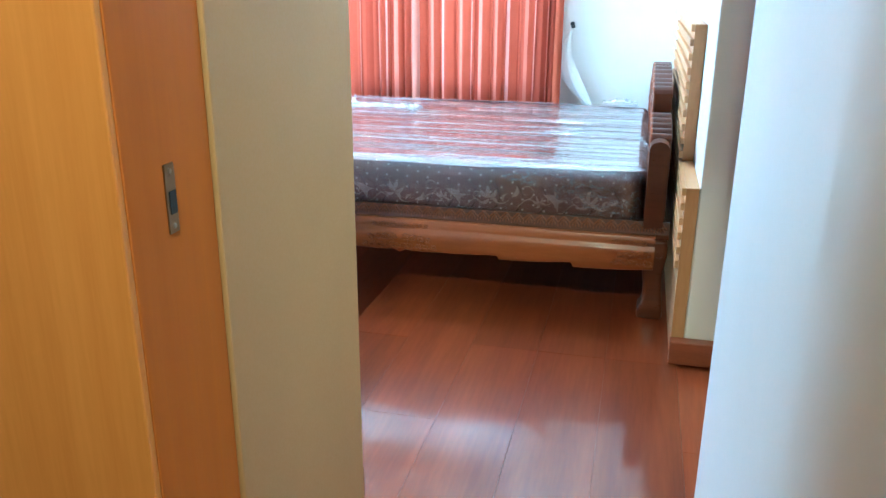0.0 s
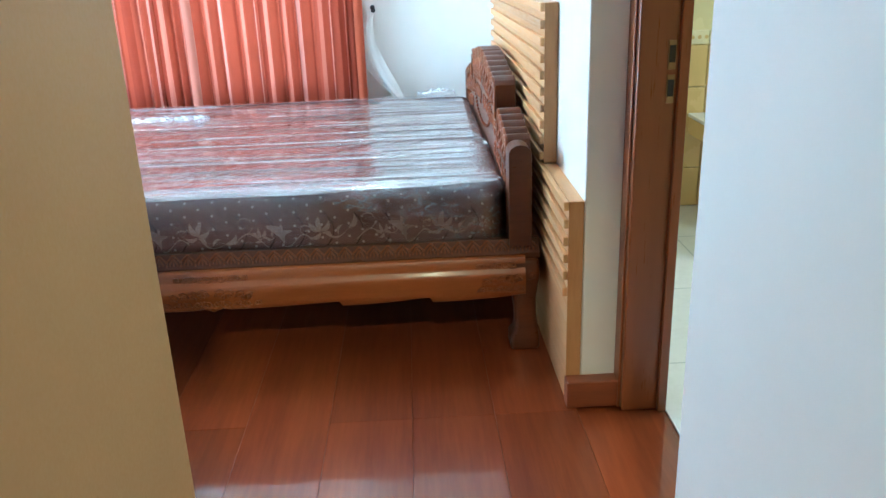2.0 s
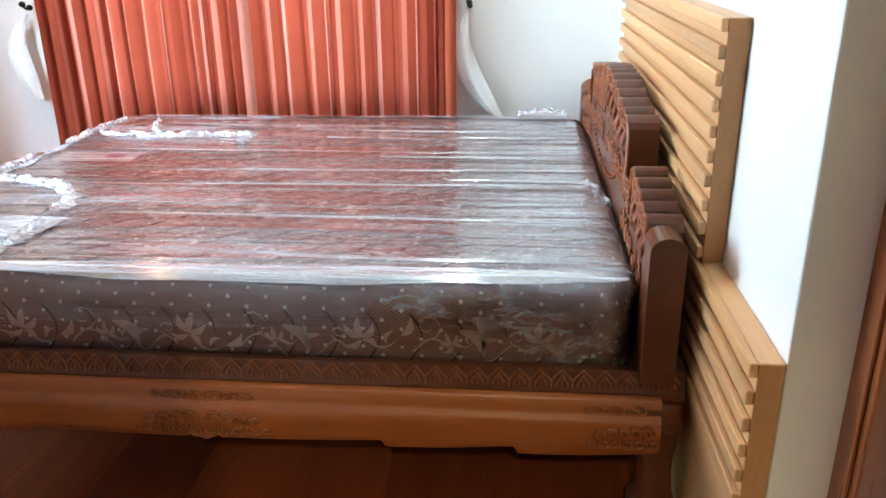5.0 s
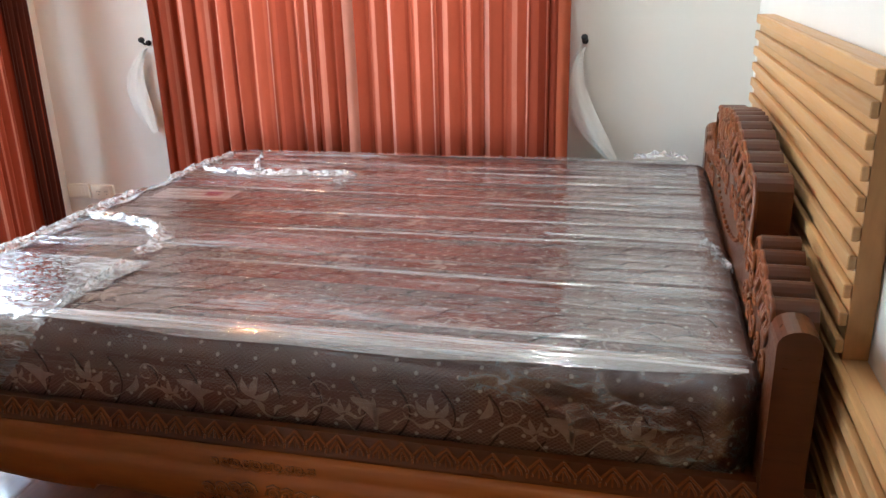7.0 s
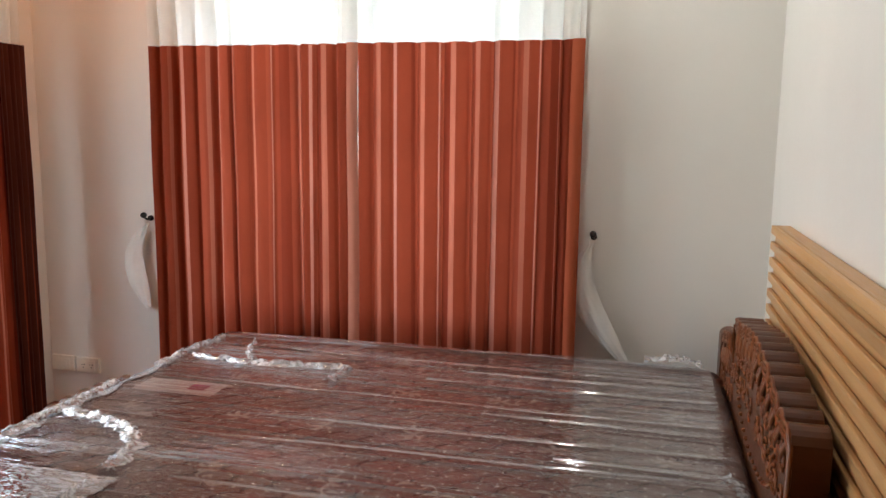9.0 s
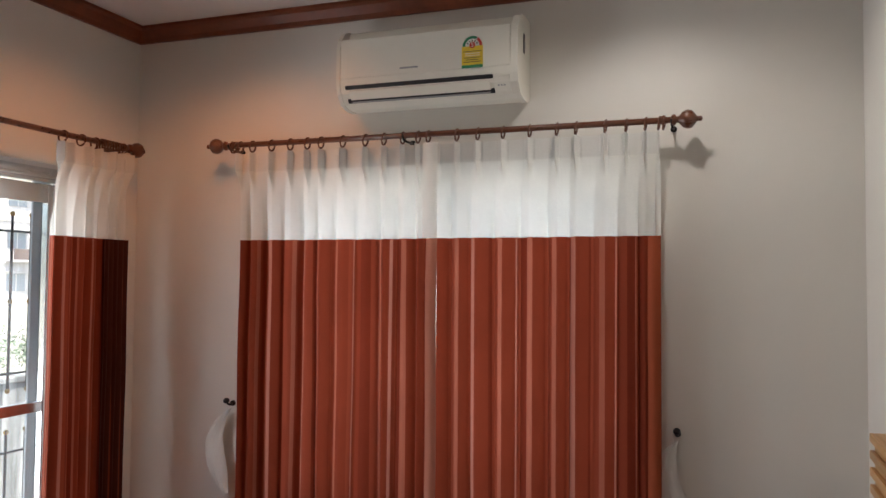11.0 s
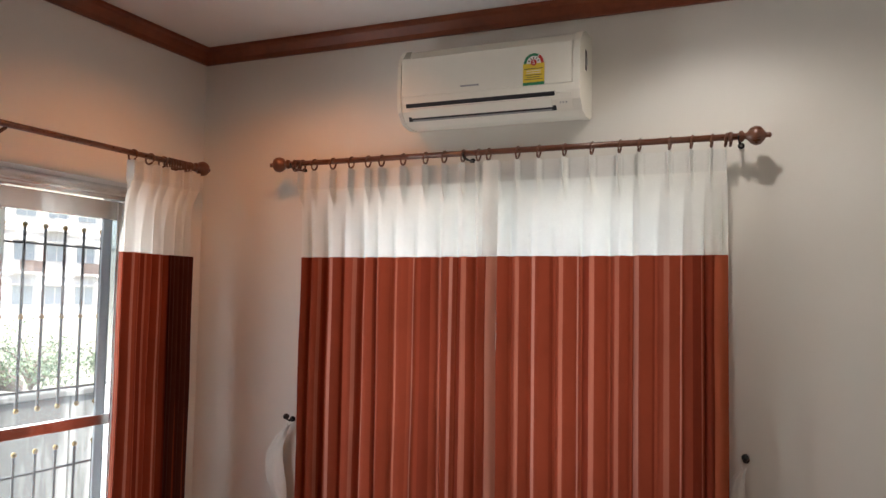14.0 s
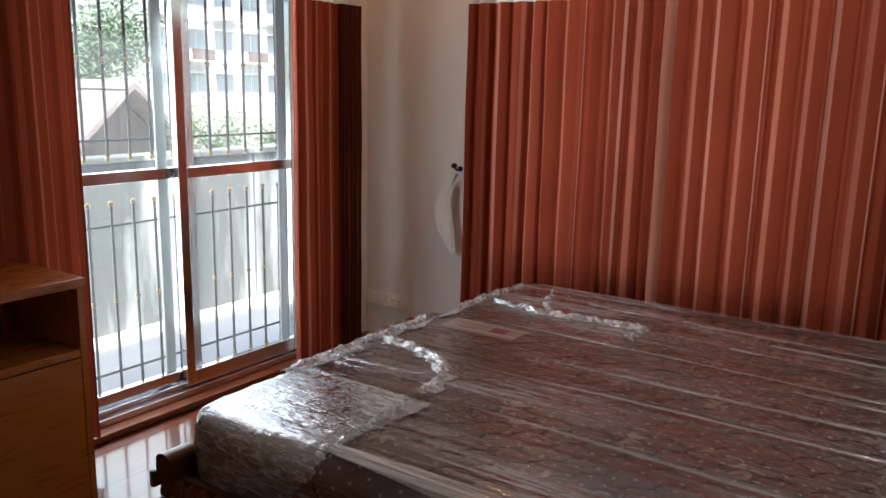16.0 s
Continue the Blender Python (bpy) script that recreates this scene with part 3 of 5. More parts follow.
def arch(x0, x1, z0, z1, n=10):
    r = (x1 - x0) / 2
    return [(x0, z0), (x1, z0)] + [((x0 + x1) / 2 + r * math.cos(t), z1 - r * 0.8 + r * 0.8 * math.sin(t)) for t in [math.pi * k / n for k in range(n + 1)]]


for y0, y1 in ((BY0 + 0.012, BY0 + 0.098), (BY1 - 0.098, BY1 - 0.012)):
    part("head_post", prism(arch(0.293, 0.366, 0.371, 0.705), "y", y0, y1), BED_DARK, bed)
    part("foot_post", prism(arch(BX0 + 0.002, BX0 + 0.062, 0.371, 0.452), "y", y0, y1), BED_DARK, bed)


def lobes(points, rise, n=7):
    """Round lobes over each stretch of a stepped line of (y, z)."""
    out = []
    for (ya, za), (yb, zb) in zip(points, points[1:]):
        for k in range(n):
            t = k / n
            bump = math.sin(math.pi * t) ** 0.6 * rise if abs(yb - ya) > 0.005 else 0
            out.append((ya + (yb - ya) * t, za + (zb - za) * t + bump))
    out.append(points[-1])
    return out


def mirrored(half):
    """A half outline from the edge to the middle, with its mirror image."""
    return [(BYC - d, z) for d, z in half] + [(BYC + d, z) for d, z in half[::-1][1:]]


low = [(0.892 - 0.0545 * k, 0.688 + 0.0115 * k) for k in range(6)]
high = [(0.515, 0.822), (0.435, 0.832), (0.365, 0.836), (0.290, 0.850), (0.215, 0.862), (0.140, 0.872), (0.065, 0.878), (0.0, 0.880)]
half = lobes(low, 0.024) + [(0.612, 0.715), (0.535, 0.705), (0.515, 0.71), (0.515, 0.80)] + lobes(high, 0.024)
head = mirrored(half)
outline = [(BYC + 0.89, 0.30)] + [(BYC - 0.89, 0.30)] + head
part("headboard", prism(outline, "x", 0.300, 0.374), BED_DARK, bed, "scalloped carved headboard")
bm = bmesh.new()
for i in range(11):
    d = 0.07 + 0.075 * i
    z = 0.78 - 0.09 * (d > 0.5) - 0.05 * (d / 0.9) ** 2
    for side in (1, -1):
        for up, r in ((-0.01, 0.030), (-0.085, 0.034)):
            tube([(0.298, BYC + side * (d + a), z + up + b) for a, b in spiral((0, 0), r, 1.6, i * 1.3 + up * 20)], 0.0042, 5, bm)
for drop, thick in ((0.006, 0.006), (0.020, 0.004), (0.034, 0.0055)):
    tube([(0.298, y, z - drop) for y, z in head[::2]], thick, 6, bm)
# leaf flutes below the scallops, and a beaded oval about the middle
for (y, z), (y2, z2) in zip(head[3::7], head[10::7]):
    if abs(z - z2) < 0.03:
        lean = 0.045 if y < BYC else -0.045
        for k in (-0.016, -0.005, 0.006, 0.017):
            tube([(0.2985, y + k, z - 0.040), (0.294, y + k * 0.7 + lean * 0.35, z - 0.075), (0.299, y + lean, z - 0.115)], [0.004, 0.0055, 0.002], 5, bm)
for k in range(44):
    a = k * math.tau / 44
    own = turned([(-0.006, 0.003), (0.0, 0.0075), (0.006, 0.003)], "x", (0.297, BYC + 0.36 * math.cos(a), 0.70 + 0.105 * math.sin(a)), 7)
    merge(bm, own)
part("headboard_carving", bm, BED_CARVED, bed, "", True)

foot_half = lobes([(0.89, 0.40), (0.70, 0.41), (0.52, 0.425), (0.42, 0.46), (0.34, 0.50)], 0.012) + lobes([(0.30, 0.525), (0.225, 0.538), (0.15, 0.546), (0.075, 0.55), (0.0, 0.55)], 0.016)
foot = mirrored(foot_half)
part("footboard", prism([(BYC + 0.89, 0.22), (BYC - 0.89, 0.22)] + foot, "x", BX0 + 0.006, BX0 + 0.036), BED_DARK, bed, "low scalloped footboard")
bm = side_apron(0, BY1 - BY0 - 0.10)
bm.transform(Matrix.Translation((BX0, BYC, 0)) @ Matrix.Rotation(radians(-90), 4, "Z"))
part("foot_apron", bm, BED_WOOD, bed, "", True)
# unseen board added at the head to keep light from under the bed
part("head_blocker", box((0.340, BY0 + 0.10, 0.20), (0.365, BY1 - 0.10, 0.33), 0.003), BED_DARK, bed)
part("foot_rail", box((BX0 - 0.014, BY0 + 0.0, 0.352), (BX0 + 0.004, BY1 - 0.0, 0.398), 0.005), BED_DARK, bed)
for k in range(9):
    x = BX0 + 0.14 + 0.235 * k
    part("slat", box((x, BY0 + 0.052, 0.330), (x + 0.08, BY1 - 0.052, 0.352), 0.002, None, 1), BED_WOOD, bed)
part("deck", box((BX0 + 0.04, BY0 + 0.052, 0.353), (0.298, BY1 - 0.052, 0.368)), BED_DARK, bed)


# ---- mattress in plastic film ----
MX0, MX1, MY0, MY1, MZ0, MZ1 = -1.715, 0.292, 3.212, 5.048, 0.3715, 0.553


def edge_run(lo, hi, n, turn_r, drop, m):
    """Places along one direction of a rounded pad: (across, drop, arc length), down one side, over and down the other."""
    pts = []
    for k in range(m + 1):
        pts.append((lo + 0.006 * math.sin(math.pi * k / m) * -1, drop - (drop - turn_r) * k / m))
    for k in range(1, 9):
        a = math.pi / 2 * k / 8
        pts.append((lo + turn_r * (1 - math.cos(a)), turn_r * (1 - math.sin(a))))
    for k in range(1, n):
        pts.append((lo + turn_r + (hi - lo - 2 * turn_r) * k / n, 0))
    mirror = [(lo + hi - x, d) for x, d in pts[: m + 9]][::-1]
    pts += mirror
    arc, out = 0.0, []
    for i, p in enumerate(pts):
        if i:
            arc += math.dist(p, pts[i - 1])
        out.append((*p, arc))
    return out


def pad_rows(nx, ny, m, grow=0.0, wrinkle=None):
    ex = edge_run(MX0 - grow, MX1 + grow, nx, 0.045, MZ1 - MZ0 + grow, m)
    ey = edge_run(MY0 - grow, MY1 + grow, ny, 0.055, MZ1 - MZ0 + grow, m)
    cx, cy = (MX0 + MX1) / 2, (MY0 + MY1) / 2
    hx, hy, r = (MX1 - MX0) / 2 + grow, (MY1 - MY0) / 2 + grow, 0.10
    rows, uv = [], []
    for x, dx, ax in ex:
        row, uvr = [], []
        for y, dy, ay in ey:
            px, py = x, y
            ox, oy = abs(x - cx) - (hx - r), abs(y - cy) - (hy - r)
            if ox > 0 and oy > 0:
                big, reach = max(ox, oy), math.hypot(ox, oy)
                px = cx + math.copysign(hx - r + ox * big / reach, x - cx)
                py = cy + math.copysign(hy - r + oy * big / reach, y - cy)
            z = MZ1 + grow - max(dx, dy, min(MZ1 - MZ0, math.hypot(dx, dy) if max(dx, dy) < 0.05 else 0))
            top = max(0.0, 1 - max(dx, dy) / 0.05)
            if wrinkle:
                w = wrinkle(ax, ay)
                z += w * top
                if dy > 0 and dy >= dx:
                    py += math.copysign(w * (1 - top), y - cy)
                elif dx > 0:
                    px += math.copysign(w * (1 - top), x - cx)
            row.append((px, py, z))
            uvr.append((ax, ay))
        rows.append(row)
        uv.append(uvr)
    return rows, uv


def quilt(u, v):
    """Soft swelling of overlapping stitched scallops."""
    w = 0.108
    row = math.floor(v / (w / 2))
    for j in (row - 1, row, row + 1):
        i = math.floor(u / w - 0.5 * (j % 2) + 0.5)
        d = math.hypot(u - (i + 0.5 * (j % 2)) * w, v - j * w / 2) / (w * 0.52)
        if d < 1:
            return 0.0065 * (1 - d ** 3) ** 0.5 - 0.003
    return -0.003


n = Nodes("brown_damask_ticking")
uvn, sep = n.add("UVMap"), n.add("SeparateXYZ")
n.join(uvn, sep)
u, v = n.maths("MULTIPLY", sep, 1.0), n.maths("MULTIPLY", sep, 1.0, "Y")
du = n.maths("SUBTRACT", n.maths("FRACT", n.maths("DIVIDE", u, 0.044)), 0.5)
half_row = n.maths("MULTIPLY", n.maths("FLOOR", n.maths("DIVIDE", u, 0.044)), 0.5)
dv = n.maths("SUBTRACT", n.maths("FRACT", n.maths("ADD", n.maths("DIVIDE", v, 0.044), half_row)), 0.5)
dist = n.maths("SQRT", n.maths("ADD", n.maths("MULTIPLY", du, du), n.maths("MULTIPLY", dv, dv)))
dots = n.ramp(dist, [(0.0, (1, 1, 1)), (0.085, (0.9, 0.9, 0.9)), (0.12, (0, 0, 0))])
d1 = n.maths("ABSOLUTE", n.maths("SUBTRACT", n.maths("FRACT", n.maths("DIVIDE", n.maths("ADD", u, n.maths("MULTIPLY", v, 1.5)), 0.013)), 0.5))
d2 = n.maths("ABSOLUTE", n.maths("SUBTRACT", n.maths("FRACT", n.maths("DIVIDE", n.maths("SUBTRACT", u, n.maths("MULTIPLY", v, 1.5)), 0.013)), 0.5))
mesh_line = n.ramp(n.maths("MINIMUM", d1, d2), [(0.0, (1, 1, 1)), (0.09, (0.8, 0.8, 0.8)), (0.17, (0, 0, 0))])
grain = n.noise(n.coords(), 9, 5)
base = n.ramp(grain, [(0.3, (0.140, 0.064, 0.055)), (0.7, (0.185, 0.095, 0.082))])
base = n.mix(mesh_line, base, (0.30, 0.185, 0.150))
base = n.mix(dots, base, (0.60, 0.49, 0.42))
n.color(base)
n.bump(n.noise(n.coords(), 500, 2), 0.3, 0.001)
n.set(Roughness=0.7, Specular_IOR_Level=0.25)
TICKING = n.mat
PRINT = plain("pale_leaf_print", (0.44, 0.32, 0.26), 0.65, 0, 0.15, 60)
STITCH_SHADE = plain("stitch_and_crease_shade", (0.045, 0.018, 0.016), 0.8)

rows, uv = pad_rows(230, 210, 22, 0.0, quilt)
mattress = tagged(link("mattress", sheet(rows, None, uv), TICKING), "brown floral mattress wrapped in clear plastic film on the bed", "mattress")


def leaf(a, b, width, bend, n=7):
    """An outline of a bent leaf from a to b, in the plane."""
    ax, ay = a
    dx, dy = b[0] - ax, b[1] - ay
    length = math.hypot(dx, dy)
    tx, ty = dx / length, dy / length
    left, right = [], []
    for k in range(n + 1):
        t = k / n
        w = width * math.sin(math.pi * t ** 0.8)
        off = bend * math.sin(math.pi * t)
        mx, my = ax + dx * t - ty * off, ay + dy * t + tx * off
        left.append((mx - ty * w, my + tx * w))
        right.append((mx + ty * w, my - tx * w))
    return left, right


def flat_leaf(bm, a, b, width, bend, place):
    left, right = leaf(a, b, width, bend)
    l, r = [bm.verts.new(place(p)) for p in left], [bm.verts.new(place(p)) for p in right]
    for k in range(len(l) - 1):
        try:
            bm.faces.new((l[k], r[k], r[k + 1], l[k + 1]))
        except ValueError:
            pass


def motif(bm, at, size, turn, place):
    """A flower with curling leaves."""
    c, s = math.cos(turn), math.sin(turn)
    put = lambda p: place((at[0] + size * (p[0] * c - p[1] * s), at[1] + size * (p[0] * s + p[1] * c)))
    for a, b, w, bend in (((0, 0), (-0.30, 0.42), 0.09, 0.08), ((0, 0), (0.34, 0.30), 0.08, -0.08), ((0, 0), (0.06, 0.52), 0.085, 0.05), ((0, -0.04), (-0.42, -0.10), 0.07, 0.10), ((0, -0.05), (0.30, -0.30), 0.06, 0.09), ((0.05, -0.05), (0.85, -0.12), 0.03, -0.22), ((0.85, -0.12), (1.15, 0.32), 0.085, -0.12), ((0.5, -0.24), (0.75, 0.05), 0.05, 0.10)):
        flat_leaf(bm, a, b, w, bend, put)


bm = bmesh.new()
rnd = random.Random(4)
def side_place(p):
    return (min(p[0], 0.185), MY0 - 0.0095, min(max(p[1], 0.380), 0.500))


def vine(bm, at, size, flip):
    """A curling stem with a leaf tip, in the plane of the mattress side."""
    path = [(at[0] + flip * size * (0.1 + 0.9 * t), at[1] + size * (0.20 * math.sin(t * 5.2) - 0.12)) for t in [k / 12 for k in range(13)]]
    curl = spiral((at[0] + flip * size * 0.30, at[1] + size * 0.26), size * 0.20, 1.3, -1.57, flip, 14)
    for line in (path, curl):
        for k, (a, b) in enumerate(zip(line, line[1:])):
            w = 0.0028 * (1 - 0.6 * k / len(line))
            bm.faces.new([bm.verts.new(side_place(q)) for q in ((a[0], a[1] - w), (b[0], b[1] - w), (b[0], b[1] + w), (a[0], a[1] + w))])
    flat_leaf(bm, (at[0] + flip * size * 0.70, at[1] + size * 0.22), (at[0] + flip * size * 1.05, at[1] - size * 0.18), size * 0.085, 0.02 * flip, side_place)


for i in range(5):
    x = -1.52 + i * 0.40
    motif(bm, (x, 0.436), 0.105, rnd.uniform(-0.25, 0.25), side_place)
    vine(bm, (x + 0.10, 0.425), 0.17, 1)
    motif(bm, (x + 0.205, 0.425), 0.066, rnd.uniform(0.2, 0.6), side_place)
    vine(bm, (x - 0.02, 0.42), 0.10, -1)
for i in range(6):
    for j in range(5):
        motif(bm, (-1.5 + i * 0.31 + 0.12 * (j % 2) + rnd.uniform(-0.05, 0.05), 3.40 + j * 0.35), 0.10, rnd.uniform(0, 6.2), lambda p: (p[0], p[1], MZ1 + 0.0058))
part("leaf_print", bm, PRINT, mattress, "pale leaf and flower print")["kind"] = "stuff"
# seam stitches, coloured near black to paint in the shade of the quilted creases
bm = bmesh.new()
for i in range(20):
    x0 = MX0 + 0.08 + i * 0.095
    line = [(x0 + 0.028 * math.sin(math.pi * k / 9), MY0 - 0.0075, 0.382 + 0.118 * k / 9) for k in range(10)]
    tube(line, 0.0022, 4, bm)
for j in range(4, 38):
    for i in range(1, 20):
        cu, cv = (i + 0.5 * (j % 2)) * 0.108, j * 0.054
        arc = [(cu + 0.056 * math.cos(a) - 0.2072 + MX0 + 0.045, cv + 0.056 * math.sin(a) - 0.2129 + MY0 + 0.055, MZ1 + 0.0010) for a in [math.pi * k / 7 for k in range(8)]]
        if all(MX0 + 0.05 < q[0] < MX1 - 0.05 and MY0 + 0.06 < q[1] < MY1 - 0.06 for q in arc):
            tube(arc, 0.0022, 3, bm)
part("stitching_shade", bm, STITCH_SHADE, mattress)["kind"] = "stuff"


n = Nodes("stretch_film")
wide = n.noise(n.coords((0.9, 17, 17)), 1.0, 3, 0.55)
fine = n.noise(n.coords((3.5, 55, 55)), 1.0, 2, 0.5)
crumple = n.noise(n.coords((9, 13, 13)), 1.0, 3, 0.5)
streak = n.noise(n.coords((1.5, 40, 40)), 1.0, 6, 0.68)
steep = n.ramp(wide, [(0.38, (0.0,) * 3), (0.47, (0.75,) * 3), (0.56, (0.35,) * 3), (0.68, (1.0,) * 3)])
height = n.mix(0.28, steep, fine)
height = n.mix(0.38, height, crumple)
hair = n.noise(n.coords((2.6, 150, 150)), 1.0, 2, 0.5)
hair_at = n.ramp(n.noise(n.coords((2.2, 7, 7)), 1.0, 2, 0.5), [(0.38, (0.0,) * 3), (0.60, (0.42,) * 3)])
height = n.mix(hair_at, height, hair)
glint = n.noise(n.coords((26, 80, 80)), 1.0, 3, 0.6)
glint_at = n.ramp(n.noise(n.coords((1.3, 4.2, 4.2)), 1.0, 2, 0.5), [(0.45, (0.0,) * 3), (0.54, (0.75,) * 3)])
height = n.mix(glint_at, height, glint)
bump = n.add("Bump", Strength=1.0, Distance=0.006)
n.join(height, bump, 0, "Height")
fresnel = n.add("Fresnel", IOR=1.5)
gloss = n.add("BsdfGlossy", Roughness=0.03)
n.join(bump, gloss, 0, "Normal")
gloss.inputs[0].default_value = (0.95, 0.96, 1.0, 1)
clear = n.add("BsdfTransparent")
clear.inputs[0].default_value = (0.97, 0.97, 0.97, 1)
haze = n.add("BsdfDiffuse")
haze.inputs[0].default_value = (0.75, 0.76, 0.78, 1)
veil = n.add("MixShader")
# White streaks painted in for the sky's reflection; on_top thins them on the sides.
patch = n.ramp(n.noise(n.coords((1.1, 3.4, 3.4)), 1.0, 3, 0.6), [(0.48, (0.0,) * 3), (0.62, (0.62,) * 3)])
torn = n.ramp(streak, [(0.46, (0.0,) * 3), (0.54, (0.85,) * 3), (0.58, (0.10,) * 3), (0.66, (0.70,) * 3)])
painted_glare = n.maths("ADD", n.maths("MULTIPLY", torn, patch), n.ramp(wide, [(0.45, (0.03,) * 3), (0.68, (0.08,) * 3)]))
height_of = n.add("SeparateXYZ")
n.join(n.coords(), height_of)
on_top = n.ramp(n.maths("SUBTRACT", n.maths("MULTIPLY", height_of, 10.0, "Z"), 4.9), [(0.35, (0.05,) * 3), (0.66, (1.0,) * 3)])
painted_glare = n.maths("MULTIPLY", painted_glare, on_top)
n.tree.links.new(painted_glare.outputs[0], veil.inputs[0])
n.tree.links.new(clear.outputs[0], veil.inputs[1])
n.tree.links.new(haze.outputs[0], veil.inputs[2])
both = n.add("MixShader")
amount = n.maths("ADD", n.maths("MULTIPLY", fresnel, 1.75), 0.012)
n.tree.links.new(amount.outputs[0], both.inputs[0])
n.tree.links.new(veil.outputs[0], both.inputs[1])
n.tree.links.new(gloss.outputs[0], both.inputs[2])
n.tree.links.new(both.outputs[0], n.out.inputs[0])
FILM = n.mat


def thin_film(name, coords, scale_detail, distance, glare_most, gloss_add, rough, base_glare=0.03):
    """Clear film with its own crinkle and shine; bright reflections are painted in as white."""
    n = Nodes(name)
    relief = n.noise(n.coords(coords), 1.0, *scale_detail)
    bump = n.add("Bump", Strength=1.0, Distance=distance)
    n.join(relief, bump, 0, "Height")
    fresnel = n.add("Fresnel", IOR=1.5)
    gloss, haze, clear = n.add("BsdfGlossy", Roughness=rough), n.add("BsdfDiffuse"), n.add("BsdfTransparent")
    n.join(bump, gloss, 0, "Normal")
    haze.inputs[0].default_value = (0.8, 0.81, 0.83, 1)
    veil, both = n.add("MixShader"), n.add("MixShader")
    folds = n.noise(n.coords(tuple(v * 0.30 for v in coords)), 1.0, 3, 0.6)
    lines = n.ramp(folds, [(0.455, (base_glare,) * 3), (0.49, (glare_most,) * 3), (0.51, (glare_most * 0.8,) * 3), (0.545, (base_glare,) * 3)])
    n.tree.links.new(n.mix(0.22, lines, n.ramp(relief, [(0.5, (0.0,) * 3), (0.7, (glare_most,) * 3)])).outputs[0], veil.inputs[0])
    n.tree.links.new(clear.outputs[0], veil.inputs[1])
    n.tree.links.new(haze.outputs[0], veil.inputs[2])
    n.tree.links.new(n.maths("ADD", n.maths("MULTIPLY", fresnel, 0.7), gloss_add).outputs[0], both.inputs[0])
    n.tree.links.new(veil.outputs[0], both.inputs[1])
    n.tree.links.new(gloss.outputs[0], both.inputs[2])
    n.tree.links.new(both.outputs[0], n.out.inputs[0])
    return n.mat


# Painted in: even white for the door's reflection, white lines for crease glints.
FILM_CRUMPLE = thin_film("crumpled_end_film", (28, 130, 130), (3, 0.55), 0.0016, 0.92, 0.20, 0.07, 0.36)
FILM_CORNER = thin_film("creased_corner_film", (26, 60, 60), (3, 0.55), 0.0016, 0.42, 0.03, 0.05, 0.01)
n = Nodes("bunched_glare_film")
ridge = n.noise(n.coords((2.2, 70, 70)), 1.0, 3, 0.6)
bump = n.add("Bump", Strength=1.0, Distance=0.006)
n.join(ridge, bump, 0, "Height")
gloss, haze, clear = n.add("BsdfGlossy", Roughness=0.07), n.add("BsdfDiffuse"), n.add("BsdfTransparent")
n.join(bump, gloss, 0, "Normal")
haze.inputs[0].default_value = (0.80, 0.81, 0.84, 1)
veil, both = n.add("MixShader"), n.add("MixShader", Fac=0.36)
# white bands painted in for the sky's reflection in the bunched film
n.tree.links.new(n.ramp(ridge, [(0.42, (0.0,) * 3), (0.70, (0.40,) * 3)]).outputs[0], veil.inputs[0])
n.tree.links.new(clear.outputs[0], veil.inputs[1])
n.tree.links.new(haze.outputs[0], veil.inputs[2])
n.tree.links.new(veil.outputs[0], both.inputs[1])
n.tree.links.new(gloss.outputs[0], both.inputs[2])
n.tree.links.new(both.outputs[0], n.out.inputs[0])
FILM_WHITE = n.mat

FILM_EDGE = FILM_WHITE.copy()
FILM_EDGE.name = "edge_glare_film"
# whiter still along the near edge, where the sky's reflection is painted strongest
glare_stops = [node for node in FILM_EDGE.node_tree.nodes if node.bl_idname == "ShaderNodeValToRGB"][0].color_ramp.elements
glare_stops[0].color, glare_stops[1].color = (0.22, 0.22, 0.22, 1), (0.85, 0.85, 0.85, 1)

n = Nodes("torn_film")
ridge = n.noise(n.coords((60, 60, 60)), 1.0, 4, 0.65)
bump = n.add("Bump", Strength=1.0, Distance=0.005)
n.join(ridge, bump, 0, "Height")
gloss, haze, clear = n.add("BsdfGlossy", Roughness=0.09), n.add("BsdfDiffuse"), n.add("BsdfTransparent")
n.join(bump, gloss, 0, "Normal")
haze.inputs[0].default_value = (0.86, 0.87, 0.89, 1)
veil, both = n.add("MixShader"), n.add("MixShader", Fac=0.28)
n.tree.links.new(n.ramp(ridge, [(0.40, (0.06,) * 3), (0.62, (0.85,) * 3)]).outputs[0], veil.inputs[0])
n.tree.links.new(clear.outputs[0], veil.inputs[1])
n.tree.links.new(haze.outputs[0], veil.inputs[2])
n.tree.links.new(veil.outputs[0], both.inputs[1])
n.tree.links.new(gloss.outputs[0], both.inputs[2])
n.tree.links.new(both.outputs[0], n.out.inputs[0])
FILM_FLAP = n.mat

creases = [(0.30 + 0.115 * k + 0.03 * math.sin(k * 2.7), 0.05 * math.sin(k * 1.9), 0.004 + 0.003 * abs(math.sin(k * 3.1)), 0.007) for k in range(17)]


def film_wrinkle(ax, ay):
    w = 0.0030 * noise.noise(Vector((ax * 1.6, ay * 30, 1.3))) + 0.0040 * noise.noise(Vector((ax * 0.9, ay * 11, 7.7)))
    for c, slope, amp, wide in creases:
        d = (ay - c - slope * (ax - 1.0) * 0.35 - 0.015 * math.sin(ax * 3 + c * 9)) / wide
        if abs(d) < 3:
            w += amp * math.exp(-d * d)
    return w


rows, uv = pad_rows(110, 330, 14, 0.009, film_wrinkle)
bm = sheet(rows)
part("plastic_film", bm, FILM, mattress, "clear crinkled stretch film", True)


